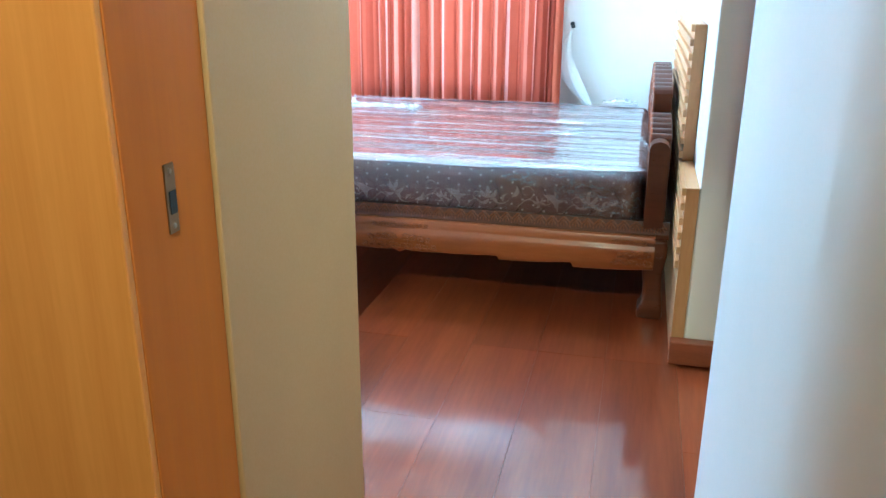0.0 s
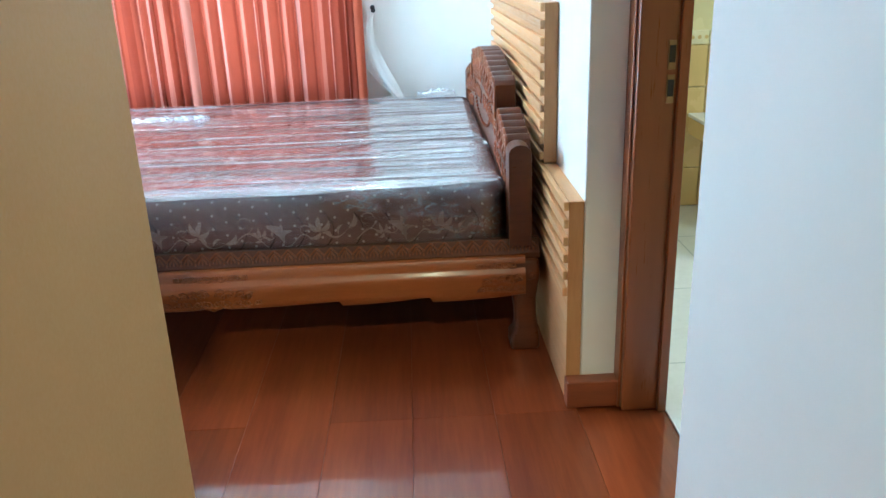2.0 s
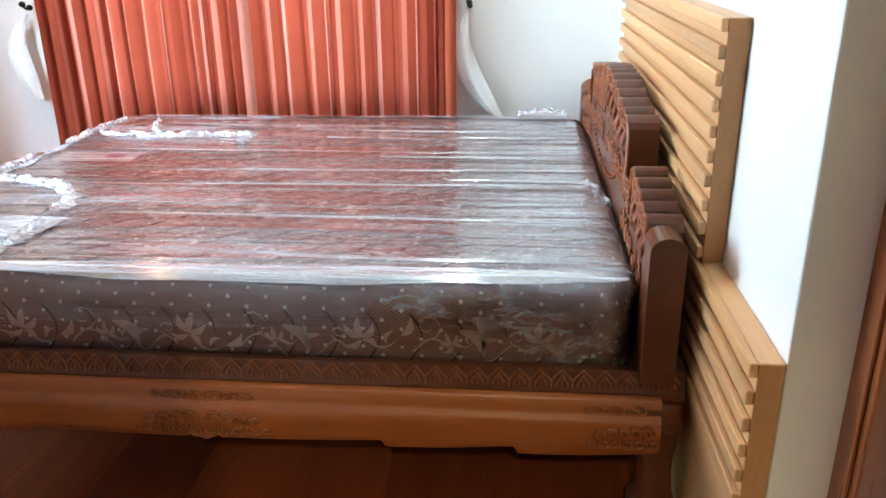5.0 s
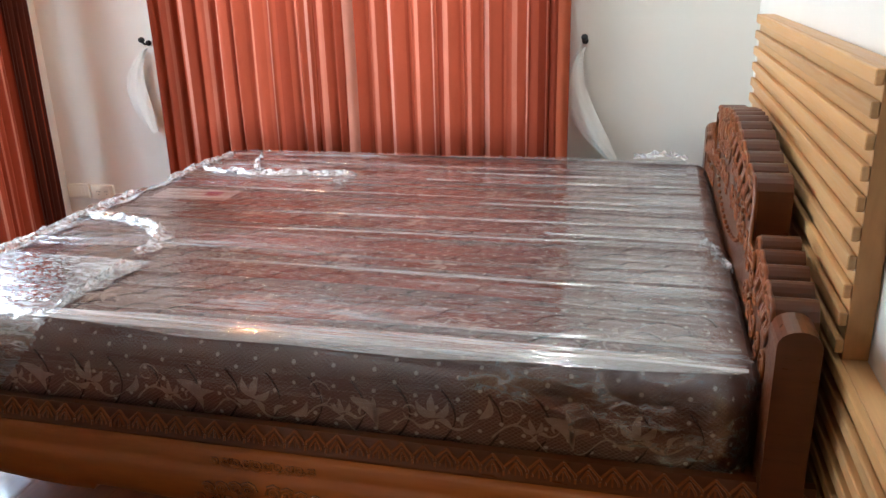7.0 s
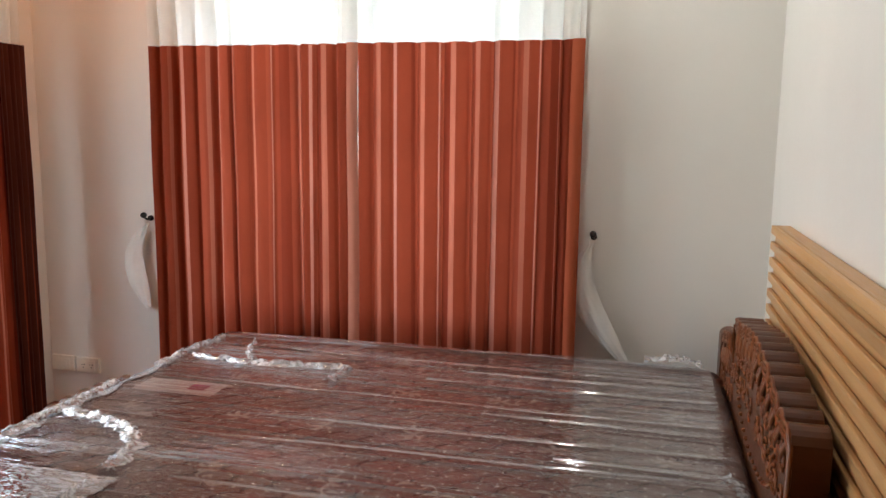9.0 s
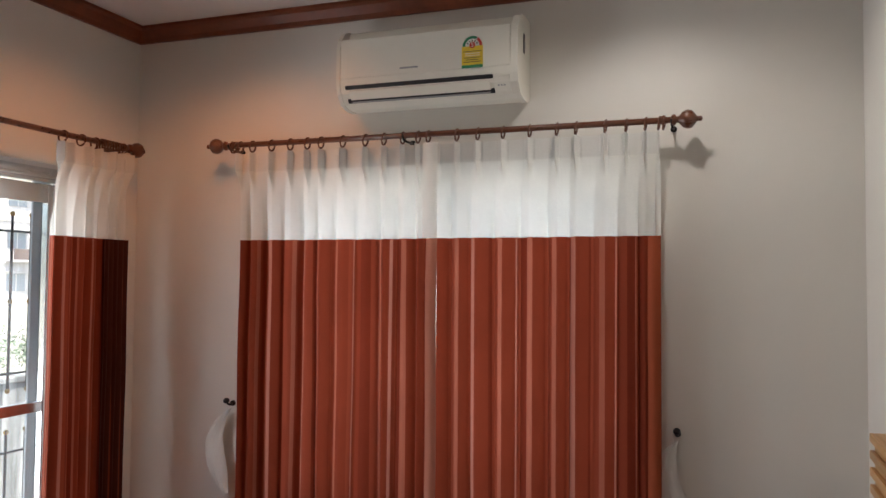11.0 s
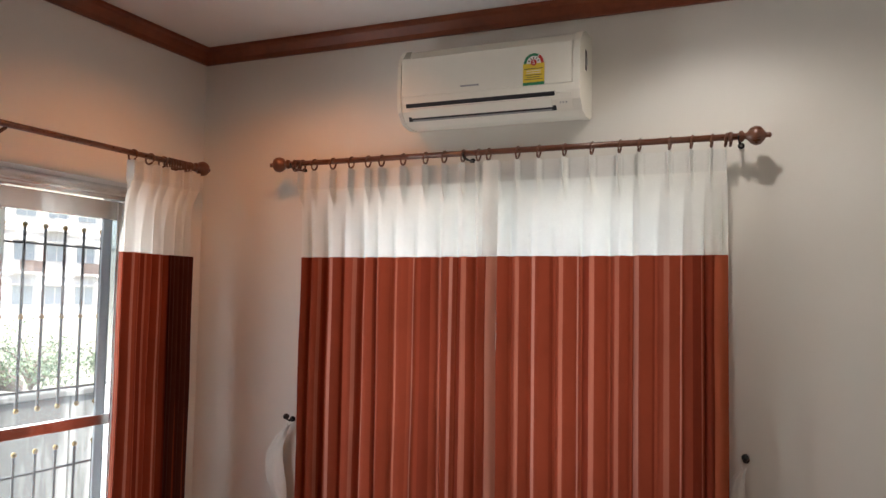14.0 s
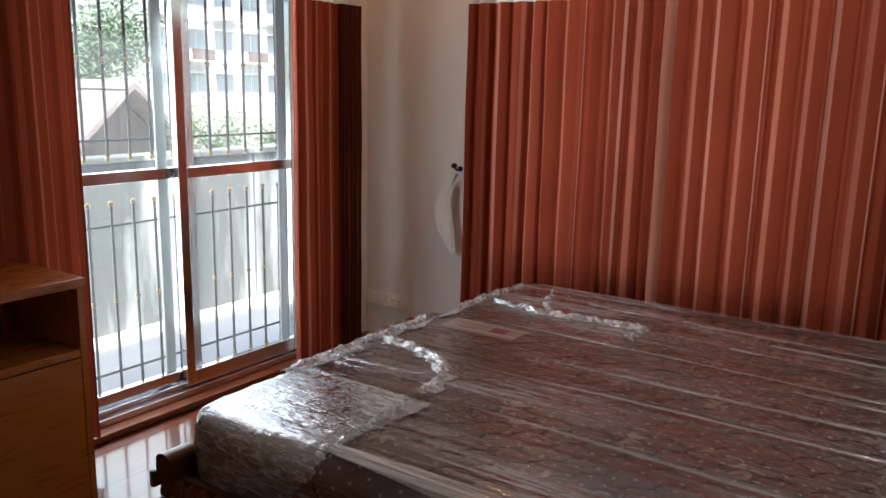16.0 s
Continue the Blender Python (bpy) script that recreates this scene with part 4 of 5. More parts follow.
def wrap_film(name, legs, inward, keep, crinkle, cloth, label):
    """A loose second layer of film: up the side and over the edge of the mattress, along legs of the plan
    (start, end, outward way, or a centre with two angles for a corner); crinkle gives its lift."""
    g, turn_r, corner = 0.012, 0.055, 0.10
    plan = []
    for leg in legs:
        if isinstance(leg[1], tuple):
            a, b, out = Vector(leg[0]), Vector(leg[1]), Vector(leg[2])
            count = max(2, int((b - a).length / 0.007))
            plan += [(a.lerp(b, k / count), out) for k in range(count)]
        else:
            c, a0, a1 = leg
            for k in range(24):
                a = radians(a0 + (a1 - a0) * k / 24)
                way = Vector((math.cos(a), math.sin(a)))
                plan.append((Vector(c) + way * corner, way))
    tall = MZ1 - MZ0 - turn_r
    rise = [(0.0, MZ0 + 0.004 + tall * k / 22, 1.0, 0.0) for k in range(22)]
    rise += [(turn_r * (1 - math.cos(t)), MZ1 - turn_r + turn_r * math.sin(t), math.cos(t), math.sin(t)) for t in [math.pi / 2 * k / 9 for k in range(10)]]
    rise += [(turn_r + inward * k / 40, MZ1, 0.0, 1.0) for k in range(1, 41)]
    rows = []
    for i, (at, way) in enumerate(plan):
        row = []
        for inset, z, side, up in rise:
            q = at - way * inset
            lift = g + crinkle(q.x, q.y, z, i * 0.007)
            row.append((q.x + way.x * lift * side, q.y + way.y * lift * side, z + lift * up))
        rows.append(row)
    bm = sheet(rows)
    bmesh.ops.delete(bm, geom=[f for f in bm.faces if not keep(f.calc_center_median())], context="FACES")
    return part(name, bm, cloth, mattress, label, True)


def ridged(x, y, z):
    return (1 - abs(noise.noise(Vector((x, y, z))))) ** 4


def foot_crinkle(x, y, z, run):
    flat = 0.3 if z > MZ1 - 0.012 else 1.0
    return flat * 0.0034 * ridged(x * 20, y * 26, z * 34) + flat * 0.0022 * ridged(x * 60 + 3, y * 50, z * 80) + flat * 0.0008 * noise.noise(Vector((x * 90, y * 70, z * 90)))


def head_crinkle(x, y, z, run):
    a = math.atan2(z - MZ1 + 0.02, x - MX1 - 0.02)
    far = math.hypot(z - MZ1 + 0.02, x - MX1 - 0.02)
    return 0.004 * ridged(a * 5.5, far * 5, y * 6) + 0.002 * ridged(x * 30, y * 22, z * 30) + 0.0015 * noise.noise(Vector((x * 80, y * 70, z * 80)))


def foot_keep(c):
    lim = -1.24 - 0.9 * max(0.0, MZ1 - 0.02 - c.z) + 0.10 * max(0.0, c.y - 3.3) + 0.012 * noise.noise(Vector((c.y * 30, c.z * 30, 3.0)))
    if c.y > 3.62:
        lim = -1.655 + 0.03 * noise.noise(Vector((c.y * 9, 0, 1.0)))
    return c.x < lim


def head_keep(c):
    return c.x > -0.24 + 2.6 * max(0.0, MZ1 - 0.02 - c.z) + 0.10 * noise.noise(Vector((c.y * 14, c.z * 26, 2.0))) and c.y < 3.31


def crumpled(name, line, width, seed):
    """A crumpled flap of loose film lying along a line on the mattress top."""
    rows = []
    rnd = random.Random(seed)
    for i in range(len(line) - 1):
        for k in range(8):
            t = k / 8
            a, b = Vector(line[i]), Vector(line[i + 1])
            p, way = a.lerp(b, t), (b - a).normalized()
            side = Vector((-way.y, way.x, 0))
            rows.append([p + side * width * (j / 6 - 0.5) * (0.35 + 1.1 * rnd.random()) + Vector((rnd.uniform(-0.006, 0.006), rnd.uniform(-0.006, 0.006), 0.003 + 0.024 * rnd.random() * math.sin(math.pi * j / 6))) for j in range(7)])
    return part(name, sheet(rows), FILM_FLAP, mattress, "torn crumpled flap of film", True)


ZT = MZ1 + 0.010


def film_fold(x0, x1, y, width, slope, seed, cloth=FILM_WHITE):
    """A narrow bunched pleat of film along the mattress top, sky reflection painted white."""
    rows = []
    for i in range(61):
        t = i / 60
        x = x0 + (x1 - x0) * t
        c = y + slope * (x - x0) + (0.003 if width > 0.1 else 0.010) * noise.noise(Vector((x * 2.3, seed, 0)))
        w = 0.9 * width * (0.35 + 0.65 * math.sin(math.pi * t) ** 0.5) * (0.8 + (0.12 if width > 0.1 else 0.5) * noise.noise(Vector((x * 4, seed, 3))))
        row = []
        for j in range(9):
            yy = c + w * (j / 8 - 0.5)
            edge = max(0.0, MY0 - 0.009 + 0.055 - yy)
            sag = 0.055 - math.sqrt(max(0.0, 0.055 ** 2 - min(edge, 0.054) ** 2))
            row.append((x, yy, MZ1 + 0.0155 - sag + 0.004 * math.sin(math.pi * j / 8) + 0.002 * noise.noise(Vector((x * 5, j * 1.7, seed)))))
        rows.append(row)
    return part("film_fold", sheet(rows), cloth, mattress, "bunched fold of film, sky reflection painted milky", True)


film_fold(-1.27, 0.27, 3.262, 0.115, 0.004, 1.0, FILM_EDGE)
film_fold(-0.55, 0.27, 3.36, 0.030, -0.01, 9.0)
film_fold(-0.20, 0.27, 4.02, 0.025, 0.01, 10.0)
film_fold(-0.45, 0.26, 4.30, 0.035, 0.0, 11.0)
film_fold(-0.60, 0.26, 4.70, 0.030, 0.01, 12.0)
film_fold(-1.10, 0.25, 3.66, 0.022, -0.02, 2.0)
film_fold(-1.60, 0.20, 3.93, 0.020, 0.025, 3.0)
film_fold(-0.90, 0.26, 4.12, 0.040, 0.02, 4.0)
film_fold(-1.50, 0.24, 4.38, 0.030, -0.01, 5.0)
film_fold(-0.70, 0.24, 4.58, 0.050, 0.015, 6.0)
film_fold(-1.30, 0.22, 4.80, 0.040, -0.015, 7.0)
film_fold(-1.60, 0.24, 4.97, 0.060, 0.01, 8.0)
crumpled("film_flap", [(-1.62, 4.62, ZT), (-1.42, 4.58, ZT), (-1.22, 4.60, ZT), (-1.0, 4.62, ZT), (-1.02, 4.45, ZT)], 0.035, 1)
crumpled("film_flap", [(-1.46, 4.80, ZT + 0.02), (-1.44, 4.70, ZT), (-1.36, 4.60, ZT)], 0.02, 2)
crumpled("film_flap", [(-1.66, 3.98, ZT), (-1.50, 3.95, ZT), (-1.38, 3.90, ZT), (-1.30, 3.80, ZT), (-1.27, 3.62, ZT)], 0.055, 3)
crumpled("film_flap", [(-1.71, 4.30, ZT - 0.01), (-1.69, 4.05, ZT), (-1.70, 3.80, ZT), (-1.68, 3.50, ZT)], 0.045, 7)
crumpled("film_flap", [(-1.66, 4.95, ZT - 0.01), (-1.68, 4.70, ZT), (-1.69, 4.45, ZT - 0.01)], 0.030, 8)
crumpled("film_flap", [(-1.245, 3.245, ZT - 0.008), (-1.255, 3.36, ZT), (-1.26, 3.48, ZT), (-1.265, 3.60, ZT)], 0.012, 9)
crumpled("film_flap", [(0.03, 5.00, ZT + 0.01), (0.14, 4.99, ZT + 0.03), (0.24, 4.98, ZT + 0.01)], 0.06, 4)
crumpled("film_flap", [(0.24, 4.05, ZT - 0.01), (0.27, 3.93, ZT - 0.02), (0.30, 3.86, ZT - 0.03)], 0.05, 5)
PAPER = plain("mattress_label_paper", (0.62, 0.52, 0.50), 0.6)
LOGO = plain("label_mark", (0.30, 0.06, 0.10), 0.6)

wrap_film("film_overlap", [((MX0, 4.85), (MX0, MY0 + 0.10), (-1, 0)), ((MX0 + 0.10, MY0 + 0.10), 180, 270), ((MX0 + 0.10, MY0), (-1.15, MY0), (0, -1))], 0.36, foot_keep, foot_crinkle, FILM_CRUMPLE, "loose overlapping end of film")
wrap_film("film_corner", [((-0.34, MY0), (MX1 - 0.10, MY0), (0, -1)), ((MX1 - 0.10, MY0 + 0.10), 270, 360), ((MX1, MY0 + 0.10), (MX1, MY0 + 0.2), (1, 0))], 0.05, head_keep, head_crinkle, FILM_CORNER, "creased clear film gathered at the mattress corner")
lab = part("label_card", box((-1.62, 4.24, MZ1 + 0.004), (-1.33, 4.36, MZ1 + 0.006)), PAPER, mattress, "printed paper label under the film")
part("label_mark", box((-1.44, 4.28, MZ1 + 0.006), (-1.38, 4.33, MZ1 + 0.0075)), LOGO, lab)

# ---- curtains ----
def curtain_rows(axis, a0, a1, off, sign, zs, folds, seed, depth=0.030, top=2.15, gather=1.9):
    """Rows of points and cloth places of a pleated curtain along an axis; sign points from the cloth into the room."""
    rnd = random.Random(seed)
    widths = [rnd.uniform(0.62, 1.4) for _ in range(folds)]
    total = sum(widths)
    widths = [w * (a1 - a0) / total for w in widths]
    lean = [rnd.uniform(0.5, 1.2) for _ in range(folds)]
    sway = [rnd.uniform(-1, 1) for _ in range(folds + 1)]
    rows, uv = [], []
    per = 22
    for z in zs:
        row, uvr = [], []
        low = min(1.0, max(0.0, (top - 0.09 - z) / 0.25))
        fall = (top - z) / top
        a, cloth = a0, 0.0
        for i, w in enumerate(widths):
            for k in range(per + (i == folds - 1)):
                p = k / per
                wave = 0.5 - 0.5 * math.cos(math.tau * p)
                back = -depth * lean[i] * (min(1.0, p / 0.72) ** 1.3 if p < 0.72 else (1 - p) / 0.28) * (0.06 + 0.94 * low)
                pinch = 0.034 * math.exp(-((min(p, 1 - p) / 0.085) ** 2)) * (1.0 if z > top - 0.085 else math.exp(-(((z - (top - 0.085)) / 0.05) ** 2)))
                tooth = 0.011 * math.cos(6 * math.pi * min(p, 1 - p) / 0.16) * (min(p, 1 - p) < 0.16) * (z > top - 0.09)
                shift = 0.13 * w * math.sin(math.tau * p) * low + 0.012 * sway[i] * fall * math.sin(math.pi * p)
                pos, depth_at = a + p * w + shift + 0.004 * sway[i] * fall, off + sign * (back + pinch + tooth)
                depth_at += sign * 0.006 * noise.noise(Vector((pos * 5, z * 2.2, seed)))
                row.append((pos, depth_at, z) if axis == "x" else (depth_at, pos, z))
                uvr.append((cloth + p * w * gather, z))
            a += w
            cloth += w * gather
        rows.append(row)
        uv.append(uvr)
    return rows, uv


def pleats(a0, a1, folds, seed):
    """Where the pinched pleats of such a curtain stand."""
    rnd = random.Random(seed)
    widths = [rnd.uniform(0.62, 1.4) for _ in range(folds)]
    total, a, out = sum(widths), a0, []
    for w in widths:
        out.append(a + 0.004)
        a += w * (a1 - a0) / total
    return out + [a1 - 0.004]


def span(z0, z1, n):
    return [z0 + (z1 - z0) * k / n for k in range(n + 1)]


def curtain(axis, a0, a1, off, sign, folds, seed, label, gather=1.9, depth=0.046, bottom=0.10, band=1.757, cloth=CURTAIN):
    ob = thing("curtain", label, "curtain", (0, 0, 0), "two-tone curtains")
    args = (axis, a0, a1, off, sign)
    rows, uv = curtain_rows(*args, span(2.152, 2.0705, 8), folds, seed, depth, 2.152, gather)
    part("heading_tape", sheet(rows, None, uv), HEADING, ob, "doubled white pleated heading")
    rows, uv = curtain_rows(*args, span(2.070, band, 18), folds, seed, depth, 2.152, gather)
    head = part("header_band", sheet(rows, None, uv), CURTAIN_WHITE, ob, "white pinch-pleated upper band")
    rows, uv = curtain_rows(*args, [2.0715, 2.0685], folds, seed, depth, 2.152, gather)
    rows = [[(p[0], p[1] + sign * 0.0012, p[2]) if axis == "x" else (p[0] + sign * 0.0012, p[1], p[2]) for p in r] for r in rows]
    part("stitch_line", sheet(rows, None, uv), TIE_CLOTH, head)
    rows, uv = curtain_rows(*args, span(band + 0.002, bottom, 40), folds, seed, depth, 2.152, gather)
    part("striped_body", sheet(rows, None, uv), cloth, ob, "brick red and salmon vertical striped cloth")
    return ob


curtain("x", -2.098, -1.174, 5.110, -1, 11, 21, "closed white and brick red striped curtain before the window")
main_right = curtain("x", -1.142, -0.242, 5.108, -1, 10, 34, "closed white and brick red striped curtain before the window")
door_curtain = curtain("y", 4.575, 4.99, -2.640, 1, 6, 8, "gathered white and red curtain beside the sliding door", 3.0, 0.05, cloth=CURTAIN_LINED)
niche_curtain = curtain("y", 3.08, 3.535, -2.640, 1, 6, 15, "gathered red curtain behind the cabinet", 3.0, 0.05, cloth=CURTAIN_LINED)


def cloth_strip(ob, name, material, x0, x1, y, z0, z1, seed, label):
    rows, uv = [], []
    for z in span(z0, z1, 40):
        sway = 0.006 * noise.noise(Vector((z * 1.7, seed, 0)))
        rows.append([(x0 + (x1 - x0) * j / 6 + sway, y - 0.010 * math.sin(math.pi * j / 6), z) for j in range(7)])
        uv.append([(0.03 * j / 6, z) for j in range(7)])
    part(name, sheet(rows, None, uv), material, ob, label)


LINING = fabric("pale_pink_lining", (0.48, 0.19, 0.125), None, 0.32)
HEM = fabric("orange_hem_cloth", (0.42, 0.10, 0.045), None, 0.25)
CURTAIN_SHADE = fabric("shade_brown_cloth", (0.085, 0.020, 0.012), None, 0.05)
cloth_strip(main_right, "leading_edge", LINING, -1.172, -1.124, 5.064, 1.755, 0.10, 2.0, "pale pink turned-back edge")
cloth_strip(main_right, "band_edge", CURTAIN_WHITE, -1.192, -1.126, 5.068, 2.15, 1.757, 2.0, "white turned-back edge")
cloth_strip(main_right, "side_hem", HEM, -0.285, -0.238, 5.060, 1.755, 0.10, 5.0, "plain orange stitched hem")
# folds with the wall behind them: their shade is painted as dark cloth
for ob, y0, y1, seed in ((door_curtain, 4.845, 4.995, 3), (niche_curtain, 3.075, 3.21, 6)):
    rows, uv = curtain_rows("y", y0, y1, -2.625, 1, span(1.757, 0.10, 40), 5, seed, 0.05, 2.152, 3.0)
    part("shaded_folds", sheet(rows, None, uv), CURTAIN_SHADE, ob, "tightly folded edge, its shade painted in dark brown")


def ring(center, axis, r=0.024, t=0.0042, bm=None):
    c = Vector(center)
    pts = []
    for k in range(17):
        a = k * math.tau / 16
        pts.append(c + (Vector((0.15 * r * math.sin(a * 1), r * math.cos(a), r * math.sin(a))) if axis == "x" else Vector((r * math.cos(a), 0.15 * r * math.sin(a), r * math.sin(a)))))
    return tube(pts, t, 6, bm, False)


FINIAL = [(0.0, 0.016), (0.012, 0.020), (0.018, 0.013), (0.034, 0.011), (0.042, 0.020), (0.050, 0.022), (0.058, 0.012), (0.066, 0.014), (0.078, 0.029), (0.096, 0.036), (0.112, 0.033), (0.124, 0.020), (0.130, 0.010), (0.138, 0.009), (0.144, 0.011), (0.150, 0.004)]


def curtain_rod(axis, lo, hi, at, z, rings, brackets, wall, label):
    ob = thing("curtain_rod", label, "curtain rod", (0, 0, 0))
    mid = (0, at, z) if axis == "x" else (at, 0, z)
    part("pole", turned([(lo, 0.0125), (hi, 0.0125)], axis, mid, 16), ROD_WOOD, ob, "", True)
    for end, flip in ((lo, -1), (hi, 1)):
        prof = [(end + flip * (s - 0.075), r) for s, r in FINIAL]
        part("finial", turned(prof if flip > 0 else prof[::-1], axis, mid, 18), ROD_WOOD, ob, "turned dark wooden ball finial", True)
    for a in rings:
        c = (a, at, z - 0.010) if axis == "x" else (at, a, z - 0.010)
        part("ring", ring(c, axis), ROD_WOOD, ob, "", True)
    for a in brackets:
        bm = bmesh.new()
        if axis == "x":
            tube([(a, wall, z - 0.016), (a, (wall + at) / 2, z - 0.020), (a, at, z - 0.018)], 0.005, 8, bm)
            turned([(0, 0.013), (0.006, 0.012)] if wall < at else [(-0.006, 0.012), (0, 0.013)], "y", (a, wall, z - 0.016), 12, bm)
            tube([(a, at - 0.018, z), (a, at, z - 0.018), (a, at + 0.018, z)], 0.005, 6, bm)
        else:
            tube([(wall, a, z - 0.055), (wall + 0.035, a, z - 0.050), (at, a, z - 0.014)], 0.007, 8, bm)
            turned([(0, 0.012), (0.006, 0.011)], "x", (wall, a, z - 0.055), 12, bm)
        part("bracket", bm, ROD_WOOD if axis == "y" else BLACK, ob, "dark metal wall bracket", True)
    return ob


ring_xs = pleats(-2.098, -1.174, 11, 21) + pleats(-1.142, -0.242, 10, 34)[1:] + [-2.118, -2.132, -0.228]
curtain_rod("x", -2.20, -0.165, 5.095, 2.192, ring_xs, (-1.29, -0.20, -2.15), YF, "dark wooden curtain rod with ball finials and rings")
curtain_rod("y", 3.05, 5.02, -2.632, 2.185, [4.60, 4.70, 4.78] + [4.815 + 0.017 * k for k in range(9)] + [3.49 - 0.05 * k for k in range(8)], (3.99, 4.93), XL, "dark wooden curtain rod above the sliding door")


# ---- tie-back hooks and loose white tie-backs ----
def tie_hook(x, z):
    ob = thing("curtain_hook", "black metal tie-back hook on the wall", "hook", (0, 0, 0), "tie-back hooks")
    bm = turned([(-0.010, 0.012), (0.0, 0.013)], "y", (x, YF, z), 12)
    tube([(x, YF, z), (x, YF - 0.030, z - 0.004), (x, YF - 0.046, z + 0.004), (x, YF - 0.052, z + 0.016)], 0.005, 8, bm)
    part("stem", bm, BLACK, ob, "", True)
    part("knob", turned([(-0.016, 0.002), (-0.012, 0.010), (0, 0.014), (0.010, 0.011), (0.015, 0.003)], "y", (x, YF - 0.056, z + 0.018), 14), BLACK, ob, "", True)
    return ob


def tie_back(x, z, spread, drop, bulge):
    """A limp crescent of cloth that hangs from a hook."""
    rows, uv = [], []
    for i in range(21):
        t = i / 20
        cx, cz = x + spread * t ** 1.6 - bulge * math.sin(math.pi * t ** 0.8), z - drop * t
        w = 0.008 + 0.044 * math.sin(math.pi * min(1, t * 0.93 + 0.04)) ** 0.8
        rows.append([(cx + w * (2 * j / 8 - 1), YF - 0.040 - 0.014 * math.sin(math.pi * j / 8) - 0.004 * math.sin(j * 2.1 + i * 0.5), cz + 0.02 * (j / 8 - 0.5)) for j in range(9)])
        uv.append([(j * 0.012, t) for j in range(9)])
    bm = sheet(rows, None, uv)
    ob = tagged(link("curtain_tieback", bm, TIE_CLOTH, None, "", True), "loose white cloth tie-back hanging from a hook", "curtain tie-back", "tie-backs")
    tab = bmesh.new()
    tube([(x, YF - 0.045, z + 0.034), (x - 0.006, YF - 0.042, z + 0.012), (x, YF - 0.04, z - 0.004)], 0.0025, 6, tab)
    part("loop", tab, TIE_CLOTH, ob)
    return ob


tie_hook(-0.189, 1.006)
tie_hook(-2.177, 1.006)
tie_back(-0.200, 0.978, 0.155, 0.46, 0.055)
tie_back(-2.178, 0.978, 0.0, 0.38, 0.072)


# ---- sockets ----
def socket(x, z, holes):
    ob = thing("wall_socket" if holes else "wall_switch", "cream plastic wall plate on the plaster wall", "socket" if holes else "switch", (0, 0, 0))
    part("plate", box((x - 0.062, YF - 0.016, z - 0.037), (x + 0.062, YF, z + 0.037), 0.003), SOCKET_PLASTIC, ob)
    part("insert", box((x - 0.040, YF - 0.018, z - 0.022), (x + 0.040, YF - 0.0155, z + 0.022), 0.001), SOCKET_PLASTIC, ob)
    if holes:
        for dx in (-0.022, 0.022):
            for ddx, dz in ((-0.007, 0.004), (0.007, 0.004), (0, -0.010)):
                part("pin_hole", turned([(-0.0005, 0.0026), (0.001, 0.0026)], "y", (x + dx + ddx, YF - 0.0182, z + dz), 8), DARK, ob)
    else:
        part("rocker", box((x - 0.020, YF - 0.0195, z - 0.012), (x + 0.020, YF - 0.017, z + 0.012), 0.001), SOCKET_PLASTIC, ob)


socket(-2.548, 0.284, True)
socket(-2.686, 0.286, False)


# ---- air conditioner ----
ac = thing("air_conditioner", "white wall-mounted split air conditioner above the curtain rod", "air conditioner", (0, 0, 0))
AX0, AX1, AZ0, AZ1 = -1.562, -0.772, 2.315, 2.652
side = [(YF, AZ0 + 0.02), (YF - 0.030, AZ0 + 0.001), (YF - 0.10, AZ0), (YF - 0.150, AZ0 + 0.012), (YF - 0.186, AZ0 + 0.052), (YF - 0.196, AZ0 + 0.085), (YF - 0.198, AZ0 + 0.11), (YF - 0.196, AZ1 - 0.10), (YF - 0.186, AZ1 - 0.060), (YF - 0.160, AZ1 - 0.054), (YF - 0.120, AZ1 - 0.050), (YF - 0.110, AZ1 - 0.006), (YF - 0.098, AZ1), (YF, AZ1)]
body = prism(side, "x", AX0 + 0.016, AX1 - 0.016)
part("casing", body, WHITE_PLASTIC, ac)
cheek = [(YF, AZ0 + 0.015), (YF - 0.030, AZ0 - 0.002), (YF - 0.10, AZ0 - 0.003), (YF - 0.152, AZ0 + 0.010), (YF - 0.189, AZ0 + 0.050), (YF - 0.200, AZ0 + 0.085), (YF - 0.202, AZ0 + 0.11), (YF - 0.200, AZ1 - 0.09), (YF - 0.188, AZ1 - 0.055), (YF - 0.150, AZ1 - 0.012), (YF - 0.11, AZ1 + 0.001), (YF, AZ1 + 0.002)]
for a, b in ((AX0, AX0 + 0.017), (AX1 - 0.028, AX1)):
    bm = prism(cheek, "x", a, b)
    bmesh.ops.bevel(bm, geom=[e for e in bm.edges if len(e.link_faces) == 2 and e.calc_face_angle(0) > 1.2], offset=0.005, segments=2, affect="EDGES")
    part("end_cheek", bm, WHITE_PLASTIC, ac)
part("front_panel", box((AX0 + 0.020, YF - 0.203, AZ0 + 0.112), (AX1 - 0.030, YF - 0.195, AZ1 - 0.058), 0.004), WHITE_PLASTIC, ac)
tilt = Matrix.Translation((0, YF - 0.1735, AZ0 + 0.0485)) @ Matrix.Rotation(radians(32), 4, "X")
